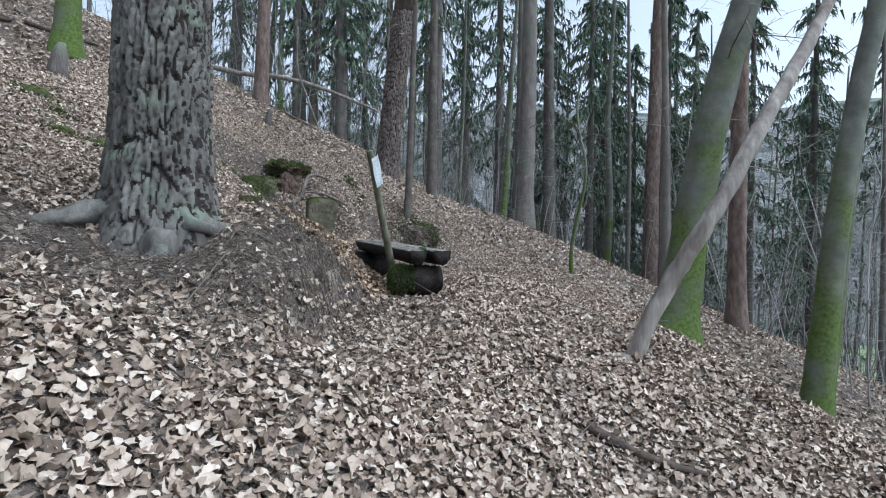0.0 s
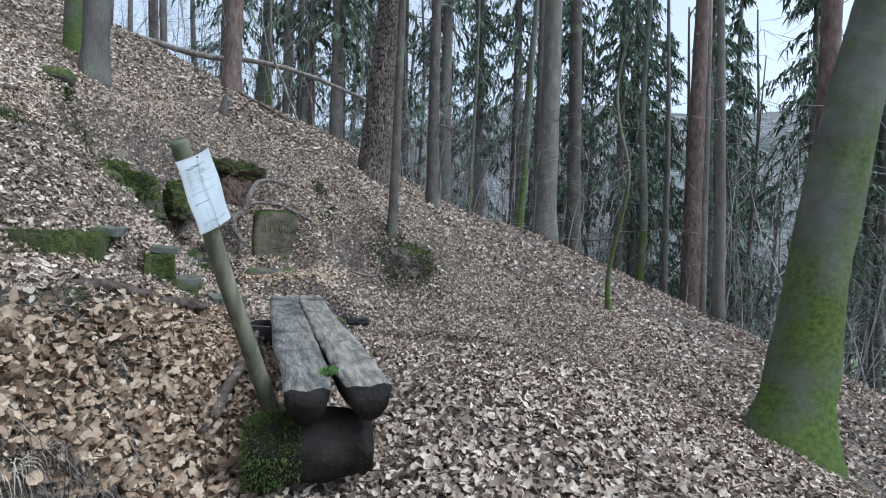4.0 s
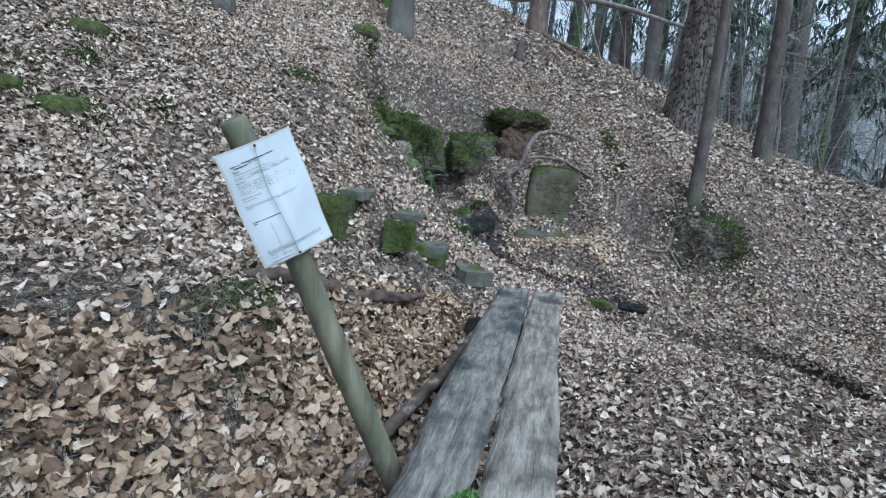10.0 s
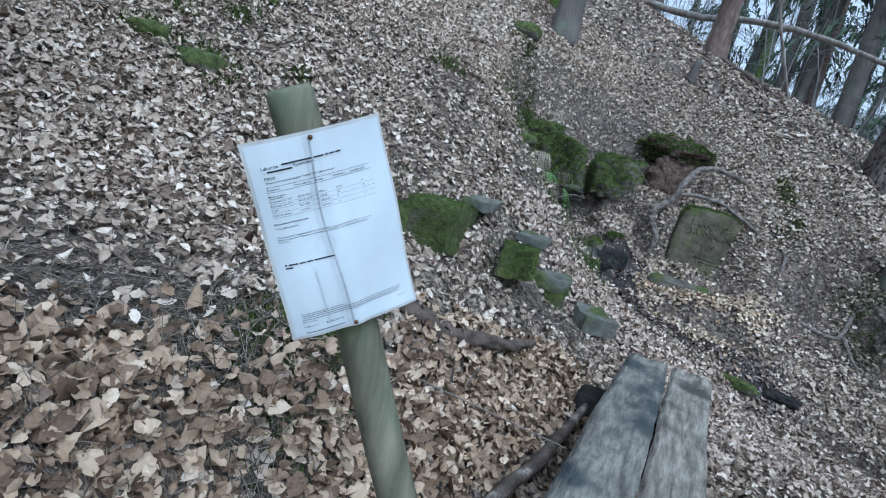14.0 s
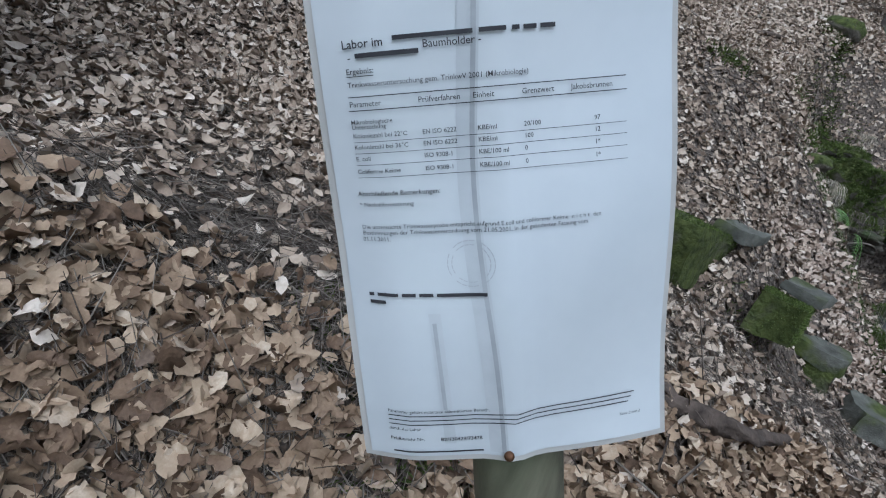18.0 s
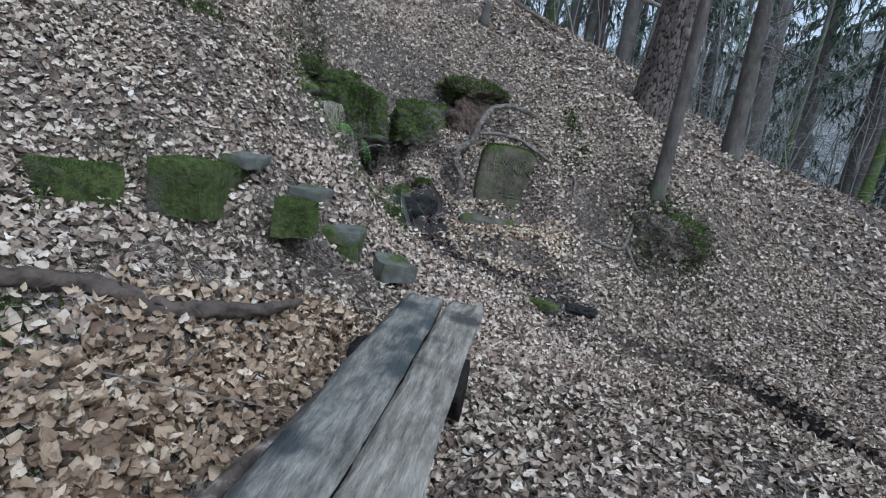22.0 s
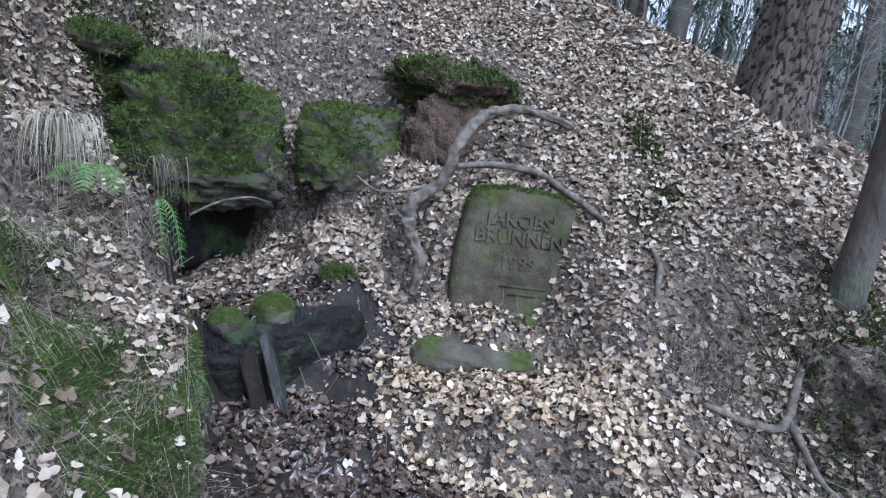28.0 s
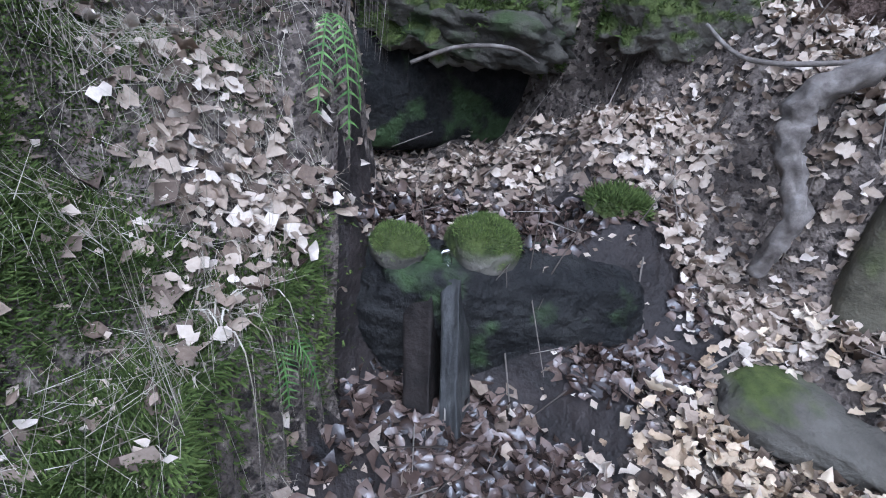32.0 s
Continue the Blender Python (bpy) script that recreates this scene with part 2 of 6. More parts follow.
def mossy(name, stone_ramp, moss_ramp, lean=0.3, scale=4.0, gate=0.5, soft=0.1, bump_d=0.03, stretch=(1, 1, 1), low=None):
    """Stone or bark with moss where it faces up (lean), or up to a height above its foot (low), broken by noise."""
    m = mat(name, stone_ramp, 0.93, scale * 1.6, 8, [("noise", 30, 0.7, bump_d), ("noise", 110, 0.6, 0.008)], stretch)
    N, L = m.node_tree.nodes, m.node_tree.links
    b = N["Principled BSDF"]
    old = b.inputs["Base Color"].links[0].from_socket
    co = N.new("ShaderNodeTexCoord")
    n1, n2 = N.new("ShaderNodeTexNoise"), N.new("ShaderNodeTexNoise")
    n1.inputs["Scale"].default_value, n1.inputs["Detail"].default_value = scale, 9.0
    n2.inputs["Scale"].default_value, n2.inputs["Detail"].default_value = 22.0, 8.0
    for n in (n1, n2):
        L.new(co.outputs["Object"], n.inputs["Vector"])
    cr = N.new("ShaderNodeValToRGB")
    for e, (p, c) in zip(cr.color_ramp.elements, moss_ramp):
        e.position, e.color = p, (*c, 1)
    L.new(n2.outputs["Fac"], cr.inputs["Fac"])
    sp = N.new("ShaderNodeSeparateXYZ")
    if low is None:
        L.new(N.new("ShaderNodeNewGeometry").outputs["Normal"], sp.inputs[0])
        by, k = sp.outputs["Z"], lean
    else:
        L.new(co.outputs["Object"], sp.inputs[0])
        by, k = sp.outputs["Z"], -low
    ma = N.new("ShaderNodeMath")
    ma.operation = "MULTIPLY_ADD"
    ma.inputs[1].default_value = k
    L.new(by, ma.inputs[0])
    L.new(n1.outputs["Fac"], ma.inputs[2])
    mr = N.new("ShaderNodeMapRange")
    mr.inputs["From Min"].default_value, mr.inputs["From Max"].default_value = gate, gate + soft
    L.new(ma.outputs[0], mr.inputs["Value"])
    mx = N.new("ShaderNodeMix")
    mx.data_type = "RGBA"
    L.new(mr.outputs["Result"], mx.inputs[0])
    L.new(old, mx.inputs[6])
    L.new(cr.outputs["Color"], mx.inputs[7])
    L.new(mx.outputs[2], b.inputs["Base Color"])
    return m


MOSS_RAMP = [(0.3, (0.028, 0.037, 0.01)), (0.7, (0.088, 0.106, 0.028))]
SOIL = mat("soil", [(0.3, (0.055, 0.044, 0.037)), (0.52, (0.125, 0.1, 0.082)), (0.75, (0.21, 0.17, 0.142))], 0.95, 5.0, 12, [("noise", 25, 1.0, 0.04), ("noise", 90, 0.9, 0.015), ("voronoi", 60, 0.5, 0.01)], spots=[((0.24, 0.195, 0.16), 26, 0.53, 0.6), ((0.03, 0.023, 0.019), 34, 0.55, 0.62)])
LEAF = mat("dry_leaf", [(0.1, (0.085, 0.058, 0.042)), (0.28, (0.19, 0.138, 0.1)), (0.48, (0.35, 0.272, 0.203)), (0.7, (0.48, 0.395, 0.312)), (0.9, (0.68, 0.6, 0.515))], 0.7, 60.0, 6, [("noise", 160, 0.5, 0.004)], island=0.62, spec=0.25)
LEAF_BROWN = mat("brown_oak_leaf", [(0.1, (0.05, 0.03, 0.019)), (0.28, (0.14, 0.09, 0.057)), (0.48, (0.27, 0.188, 0.121)), (0.7, (0.4, 0.3, 0.205)), (0.9, (0.6, 0.5, 0.39))], 0.65, 60.0, 6, [("noise", 160, 0.5, 0.004)], island=0.6, spec=0.25)
LEAF_PATH = mat("trodden_tan_leaf", [(0.1, (0.12, 0.082, 0.06)), (0.35, (0.3, 0.225, 0.172)), (0.65, (0.47, 0.38, 0.305)), (0.9, (0.66, 0.575, 0.49))], 0.7, 60.0, 6, [("noise", 160, 0.5, 0.004)], island=0.55, spec=0.25)
LEAF_OLD = mat("rotting_leaf", [(0.1, (0.05, 0.035, 0.026)), (0.4, (0.12, 0.088, 0.066)), (0.7, (0.22, 0.168, 0.128)), (0.9, (0.34, 0.28, 0.225))], 0.8, 50.0, 6, [("noise", 120, 0.6, 0.004)], island=0.6, spec=0.2)
LEAF_FRESH = mat("fresh_tan_leaf", [(0.1, (0.16, 0.1, 0.06)), (0.4, (0.42, 0.31, 0.2)), (0.7, (0.6, 0.485, 0.345)), (0.9, (0.76, 0.67, 0.54))], 0.6, 60.0, 6, [("noise", 160, 0.5, 0.004)], island=0.6, spec=0.3)
LEAF_WET = mat("wet_leaf", [(0.1, (0.02, 0.014, 0.011)), (0.5, (0.065, 0.042, 0.032)), (0.9, (0.17, 0.12, 0.095))], 0.25, 45.0, 3, [("noise", 120, 0.3, 0.004)], island=0.82, spec=0.6)
TWIG = mat("twig", [(0.2, (0.05, 0.038, 0.03)), (0.5, (0.12, 0.098, 0.08)), (0.8, (0.25, 0.215, 0.18))], 0.9, 20, 4, island=0.7)
# far twigs: paler than TWIG, the distance haze is put into the colour
TWIG_FAR = mat("haze_pale_twig", [(0.2, (0.16, 0.15, 0.14)), (0.8, (0.34, 0.33, 0.31))], 0.95, 6, 3, island=0.7)
# needles lightened so that the far spruces look hazy
NEEDLE = mat("haze_pale_needles", [(0.2, (0.06, 0.085, 0.06)), (0.55, (0.11, 0.15, 0.1)), (0.85, (0.17, 0.215, 0.14))], 0.8, 3, 4, island=0.6, spec=0.2)
STRAW = mat("dry_grass", [(0.2, (0.2, 0.17, 0.12)), (0.8, (0.5, 0.45, 0.36))], 0.85, 20, 3, island=0.8)
BLADE = mat("moss_blades", [(0.25, (0.03, 0.04, 0.012)), (0.5, (0.066, 0.092, 0.024)), (0.75, (0.15, 0.19, 0.052))], 0.9, 3.5, 8, island=0.35, spec=0.15)
FERN = mat("fern_green", [(0.2, (0.05, 0.11, 0.028)), (0.8, (0.15, 0.25, 0.07))], 0.6, 20, 3, island=0.5)
BARK_PINE = mat("pine_bark", [(0.3, (0.048, 0.043, 0.038)), (0.5, (0.115, 0.106, 0.094)), (0.72, (0.22, 0.208, 0.188))], 0.95, 9.0, 8, [("noise", 40, 0.6, 0.01), ("noise", 150, 0.5, 0.004)], stretch=(1, 1, 0.35), spots=[((0.16, 0.185, 0.14), 4, 0.56, 0.72)])
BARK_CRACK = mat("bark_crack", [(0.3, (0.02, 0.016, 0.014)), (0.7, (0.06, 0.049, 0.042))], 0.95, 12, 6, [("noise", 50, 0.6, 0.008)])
MUD = mat("wet_mud_and_ditch_shade", [(0.3, (0.012, 0.01, 0.009)), (0.6, (0.032, 0.025, 0.022)), (0.8, (0.065, 0.05, 0.044))], 0.6, 8, 9, [("noise", 30, 0.8, 0.02), ("noise", 110, 0.6, 0.006)], spec=0.25)
BARK_RED = mat("red_pine_bark", [(0.3, (0.06, 0.043, 0.036)), (0.52, (0.15, 0.108, 0.09)), (0.75, (0.25, 0.195, 0.165))], 0.95, 9.0, 8, [("noise", 40, 0.6, 0.01)], stretch=(1, 1, 0.35))
BARK_SCALY = mat("scaly_pine_bark", [(0.3, (0.05, 0.039, 0.033)), (0.52, (0.125, 0.1, 0.086)), (0.75, (0.215, 0.18, 0.156))], 0.95, 9.0, 8, [("noise", 40, 0.6, 0.01)], stretch=(1, 1, 0.35))
# bark raised above BARK_NEAR's tones to carry the haze on far trunks
BARK_FAR = mat("spruce_bark", [(0.25, (0.06, 0.053, 0.048)), (0.55, (0.145, 0.127, 0.114)), (0.8, (0.25, 0.225, 0.2))], 0.95, 6.0, 8, [("noise", 30, 0.8, 0.02), ("voronoi", 22, 0.5, 0.012)], stretch=(1, 1, 0.4), obj_random=0.3, spots=[((0.14, 0.16, 0.11), 2.2, 0.54, 0.7)])
BARK_NEAR = mat("brown_spruce_bark", [(0.25, (0.045, 0.038, 0.033)), (0.55, (0.11, 0.093, 0.081)), (0.8, (0.2, 0.175, 0.153))], 0.95, 9.0, 9, [("noise", 40, 0.9, 0.015), ("voronoi", 40, 0.6, 0.008)], stretch=(1, 1, 0.4), spots=[((0.12, 0.14, 0.09), 3.0, 0.56, 0.7)])
BARK_BEECH = mossy("mossy_beech_bark", [(0.3, (0.085, 0.088, 0.07)), (0.55, (0.14, 0.142, 0.118)), (0.75, (0.21, 0.21, 0.185))], [(0.3, (0.05, 0.072, 0.016)), (0.7, (0.115, 0.16, 0.036))], scale=2.0, gate=0.2, soft=0.28, bump_d=0.008, low=0.07)
DEAD = mat("bleached_wood", [(0.3, (0.11, 0.092, 0.078)), (0.5, (0.225, 0.198, 0.172)), (0.7, (0.38, 0.345, 0.305))], 0.85, 10.0, 8, [("noise", 60, 0.6, 0.01)], stretch=(1, 1, 0.12), spots=[((0.16, 0.12, 0.1), 5, 0.58, 0.7)])
ROOT = mat("grey_root", [(0.3, (0.055, 0.044, 0.037)), (0.5, (0.14, 0.118, 0.1)), (0.75, (0.27, 0.238, 0.21))], 0.9, 18, 8, [("noise", 50, 0.7, 0.008)])
LOG_DARK = mat("dark_root_wood", [(0.3, (0.032, 0.024, 0.019)), (0.7, (0.125, 0.095, 0.076))], 0.9, 16, 8, [("noise", 50, 0.7, 0.01)])
PEEL = mat("peeling_bark", [(0.35, (0.05, 0.038, 0.031)), (0.55, (0.11, 0.085, 0.068)), (0.66, (0.34, 0.3, 0.26))], 0.9, 9, 8, [("noise", 50, 0.7, 0.008)])
PLANK = mat("weathered_plank", [(0.28, (0.04, 0.037, 0.032)), (0.46, (0.13, 0.12, 0.103)), (0.68, (0.29, 0.268, 0.228))], 0.85, 34.0, 12, [("noise", 60, 1.0, 0.012), ("noise", 170, 0.9, 0.005)], stretch=(1, 0.2, 1), spots=[((0.045, 0.05, 0.05), 3.2, 0.5, 0.62)])
PLANK_PALE = mat("silvered_plank", [(0.28, (0.055, 0.046, 0.037)), (0.46, (0.175, 0.155, 0.126)), (0.68, (0.35, 0.318, 0.268))], 0.85, 34.0, 12, [("noise", 60, 1.0, 0.012), ("noise", 170, 0.9, 0.005)], stretch=(1, 0.18, 1), spots=[((0.06, 0.055, 0.048), 4.0, 0.55, 0.66)])
PLANK_END = mat("near_black_wood", [(0.3, (0.008, 0.007, 0.006)), (0.7, (0.028, 0.022, 0.019))], 0.7, 12, 6, [("noise", 40, 0.8, 0.012)], spec=0.12)
WET_BOARD = mat("wet_grey_board", [(0.3, (0.01, 0.009, 0.008)), (0.5, (0.026, 0.025, 0.023)), (0.75, (0.075, 0.072, 0.066))], 0.6, 18, 9, [("noise", 50, 0.9, 0.01)], stretch=(1, 1, 0.2), spec=0.4)
POST = mat("round_post_wood", [(0.34, (0.06, 0.057, 0.038)), (0.5, (0.13, 0.122, 0.083)), (0.68, (0.24, 0.22, 0.155))], 0.8, 14.0, 8, [("noise", 60, 0.5, 0.005)], stretch=(1, 1, 0.1), spots=[((0.09, 0.115, 0.065), 6, 0.5, 0.7)])
PAPER = mat("laminated_paper", [(0.3, (0.47, 0.505, 0.53)), (0.7, (0.56, 0.59, 0.61))], 0.22, 5, 5, [("noise", 9, 0.12, 0.006)], spec=0.5, spots=[((0.42, 0.43, 0.44), 7, 0.63, 0.8)])
EDGE_FILM = mat("grubby_laminate_edge", [(0.3, (0.34, 0.33, 0.31)), (0.7, (0.5, 0.49, 0.47))], 0.3, 8, 4, spec=0.5)
MARK_PALE = mat("faint_streak", [(0.3, (0.41, 0.435, 0.455)), (0.7, (0.51, 0.535, 0.555))], 0.3, 14, 6)
MARK_GREY = mat("grey_streak", [(0.3, (0.24, 0.255, 0.27)), (0.7, (0.42, 0.44, 0.46))], 0.35, 12, 5)
INK = mat("black_ink", [(0.3, (0.02, 0.02, 0.025)), (0.7, (0.045, 0.045, 0.05))], 0.5, 40, 3)
NAIL = mat("rusty_nail", [(0.3, (0.05, 0.03, 0.02)), (0.7, (0.16, 0.08, 0.04))], 0.6, 60, 4, metal=0.6)
STONE = mossy("memorial_sandstone", [(0.3, (0.03, 0.026, 0.016)), (0.5, (0.07, 0.061, 0.04)), (0.72, (0.13, 0.115, 0.08))], MOSS_RAMP, 0.36, 4.2, 0.63, 0.16, 0.012)
ROCK = mossy("mossy_rock", [(0.3, (0.06, 0.054, 0.043)), (0.5, (0.125, 0.112, 0.09)), (0.75, (0.19, 0.17, 0.135))], MOSS_RAMP, 0.42, 3.0, 0.36, 0.16)
ROCK_BARE = mat("wet_and_cave_shade_rock", [(0.3, (0.008, 0.008, 0.008)), (0.5, (0.018, 0.017, 0.016)), (0.75, (0.038, 0.036, 0.032))], 0.72, 6, 9, [("noise", 22, 0.9, 0.035), ("noise", 90, 0.7, 0.009)], spec=0.18, spots=[((0.05, 0.075, 0.03), 5, 0.55, 0.65)])
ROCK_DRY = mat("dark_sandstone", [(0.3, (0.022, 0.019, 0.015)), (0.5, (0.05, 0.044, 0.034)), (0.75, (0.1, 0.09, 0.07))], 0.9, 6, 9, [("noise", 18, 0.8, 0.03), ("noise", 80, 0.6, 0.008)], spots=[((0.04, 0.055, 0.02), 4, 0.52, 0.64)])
BANKSTONE = mossy("brown_sandstone", [(0.3, (0.045, 0.039, 0.031)), (0.5, (0.09, 0.08, 0.064)), (0.75, (0.16, 0.145, 0.12))], MOSS_RAMP, 0.1, 3.5, 0.64, 0.12, 0.015)
FLAG = mossy("grey_flagstone", [(0.3, (0.06, 0.06, 0.05)), (0.52, (0.118, 0.117, 0.099)), (0.75, (0.205, 0.203, 0.175))], MOSS_RAMP, 0.02, 4.5, 0.47, 0.14, 0.01)
EARTH_RED = mat("red_earth", [(0.3, (0.05, 0.034, 0.027)), (0.55, (0.105, 0.07, 0.054)), (0.75, (0.175, 0.125, 0.1))], 0.95, 8, 9, [("noise", 20, 1.0, 0.04), ("noise", 80, 0.6, 0.01)])
GRASS = mat("meadow", [(0.3, (0.2, 0.27, 0.12)), (0.7, (0.33, 0.4, 0.22))], 1.0, 0.5, 6)
# valley side in pale greys that include the haze before it
HILL = mat("hazed_far_woods", [(0.3, (0.13, 0.135, 0.125)), (0.5, (0.21, 0.215, 0.205)), (0.7, (0.31, 0.315, 0.31))], 1.0, 0.35, 10, [("noise", 1.2, 1.0, 1.5)], stretch=(1, 1, 0.25), spots=[((0.08, 0.1, 0.075), 0.06, 0.52, 0.62)])
WATER = bpy.data.materials.new("spring_water")
WATER.use_nodes = True
_w = WATER.node_tree.nodes["Principled BSDF"]
_w.inputs["Transmission Weight"].default_value, _w.inputs["Roughness"].default_value, _w.inputs["IOR"].default_value = 1.0, 0.05, 1.33

# ================= mesh builders =================
def mesh_np(name, V, F, material, parent=None, smooth_faces=False):
    """A mesh from arrays of points and of triangles or quads."""
    F = np.asarray(F)
    k = F.shape[1]
    me = bpy.data.meshes.new(name)
    me.vertices.add(len(V))
    me.vertices.foreach_set("co", np.asarray(V, float).ravel())
    me.loops.add(F.size)
    me.loops.foreach_set("vertex_index", F.ravel())
    me.polygons.add(len(F))
    me.polygons.foreach_set("loop_start", np.arange(0, F.size, k))
    me.polygons.foreach_set("loop_total", np.full(len(F), k))
    if smooth_faces:
        me.polygons.foreach_set("use_smooth", np.ones(len(F), bool))
    me.update(calc_edges=True)
    me.materials.append(material)
    ob = new(name, me)
    if parent is not None:
        ob.parent = parent
    return ob


def sticks(P0, P1, r0, r1):
    """Points and quads of thin three-sided prisms from P0 to P1."""
    P0, P1 = np.asarray(P0, float), np.asarray(P1, float)
    n = len(P0)
    d = P1 - P0
    d /= np.linalg.norm(d, axis=1)[:, None] + 1e-9
    a = np.where(np.abs(d[:, 2:]) > 0.9, np.array([[1.0, 0, 0]]), np.array([[0, 0, 1.0]]))
    u = np.cross(d, a)
    u /= np.linalg.norm(u, axis=1)[:, None]
    v = np.cross(d, u)
    r0, r1 = np.broadcast_to(r0, n)[:, None], np.broadcast_to(r1, n)[:, None]
    V = []
    for P, r in ((P0, r0), (P1, r1)):
        for k in range(3):
            t = 2 * math.pi * k / 3
            V.append(P + r * (math.cos(t) * u + math.sin(t) * v))
    V = np.stack(V, 1).reshape(-1, 3)
    q = np.array([(0, 1, 4, 3), (1, 2, 5, 4), (2, 0, 3, 5)])
    return V, ((np.arange(n) * 6)[:, None, None] + q).reshape(-1, 4)


def blades(P0, P1, w, r):
    """Points and triangles of flat pointed blades from P0 to P1."""
    n = len(P0)
    u = np.cross(P1 - P0, r.normal(0, 1, (n, 3)))
    u *= w / (np.linalg.norm(u, axis=1)[:, None] + 1e-9)
    return np.stack([P0 - u, P0 + u, P1], 1).reshape(-1, 3), np.arange(3 * n).reshape(-1, 3)


def ribbons(paths, width, side):
    """Points and quads of tapering ribbons along paths (n, k, 3); side: (n, 3) across."""
    n, k, _ = paths.shape
    w = np.asarray(width).reshape(-1, 1, 1) * np.linspace(1, 0.12, k)[None, :, None] * side[:, None]
    V = np.stack([paths - w, paths + w], 2).reshape(-1, 3)
    base = (np.arange(n) * 2 * k)[:, None] + 2 * np.arange(k - 1)
    return V, np.stack([base, base + 1, base + 3, base + 2], -1).reshape(-1, 4)


def join(*pairs):
    V, F, o = [], [], 0
    for v, f in pairs:
        V.append(v)
        F.append(f + o)
        o += len(v)
    return np.concatenate(V), np.concatenate(F)


rng = np.random.default_rng(7)


# ================= ground =================
def graded(lo, hi, fine_lo, fine_hi, fine, grow=1.18, most=6.0):
    out = list(np.arange(fine_lo, fine_hi + 1e-6, fine))
    step, v = fine, fine_lo
    while v > lo:
        step = min(step * grow, most)
        v -= step
        out.insert(0, v)
    step, v = fine, fine_hi
    while v < hi:
        step = min(step * grow, most)
        v += step
        out.append(v)
    return np.array(out)


WET = ((-3.6, 9.95), (-3.1, 9.85), (-2.6, 9.95), (-2.1, 10.2), (-1.4, 10.4))


FLANK = ((-2.98, 8.4), (-2.78, 8.65), (-2.62, 8.95))


def wetness(x, y):
    """1 where the spring keeps the ground black and wet."""
    k = bump(x, y, -3.2, 10.5, 0.28, 0.2, 40) + bump(x, y, -3.05, 10.2, 0.25, 0.28) + bump(x, y, -2.72, 9.9, 0.42, 0.16, 8) + bump(x, y, -3.45, 10.2, 0.16, 0.4) + 0.8 * bump(x, y, -3.7, 9.95, 0.2, 0.2)
    return np.clip(1.5 * k - 0.25 + 0.25 * wave(x, y, 11, 0.7), 0, 1)


def build_ground():
    xs, ys = graded(-220, 220, -5.4, 2.6, 0.05), graded(-140, 300, 1.5, 13.0, 0.05)
    gx, gy = np.meshgrid(xs, ys)
    gz = ground_np(gx.ravel(), gy.ravel())
    nx, ny = len(xs), len(ys)
    i = (np.arange(ny - 1)[:, None] * nx + np.arange(nx - 1)).ravel()
    ob = mesh_np("ground", np.stack([gx.ravel(), gy.ravel(), gz], 1), np.stack([i, i + 1, i + nx + 1, i + nx], 1), SOIL, smooth_faces=True)
    ob.data.materials.append(GRASS)
    cx, cy = gx[:-1, :-1].ravel(), gy[:-1, :-1].ravel()
    ob.data.materials.append(MUD)
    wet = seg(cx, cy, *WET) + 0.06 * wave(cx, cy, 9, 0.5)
    # the ditch takes the mud's black too, painting in its undercut shadow
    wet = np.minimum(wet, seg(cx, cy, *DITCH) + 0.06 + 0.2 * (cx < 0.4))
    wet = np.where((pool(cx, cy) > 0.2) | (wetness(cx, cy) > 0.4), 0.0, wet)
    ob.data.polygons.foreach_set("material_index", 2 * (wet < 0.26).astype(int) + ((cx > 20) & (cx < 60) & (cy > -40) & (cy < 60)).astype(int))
    tagged(ob, "dark forest soil of a steep wooded hillside", "ground", kind="structure")


build_ground()

LEAF_SHAPES = {
    "oak": [(0, -0.5), (0.16, -0.4), (0.24, -0.26), (0.2, -0.14), (0.33, 0.0), (0.26, 0.14), (0.24, 0.3), (0, 0.52), (-0.24, 0.3), (-0.26, 0.14), (-0.33, 0.0), (-0.2, -0.14), (-0.24, -0.26), (-0.16, -0.4)],
    "lobed": [(0, -0.5), (0.3, -0.3), (0.2, -0.06), (0.4, 0.16), (0, 0.52), (-0.4, 0.16), (-0.2, -0.06), (-0.3, -0.3)],
    "oval": [(0, -0.5), (0.24, -0.3), (0.31, 0.0), (0.17, 0.3), (0, 0.56), (-0.17, 0.3), (-0.31, 0.0), (-0.24, -0.3)],
    "rough": [(0, -0.5), (0.34, -0.08), (0.05, 0.5), (-0.32, 0.02)],
}


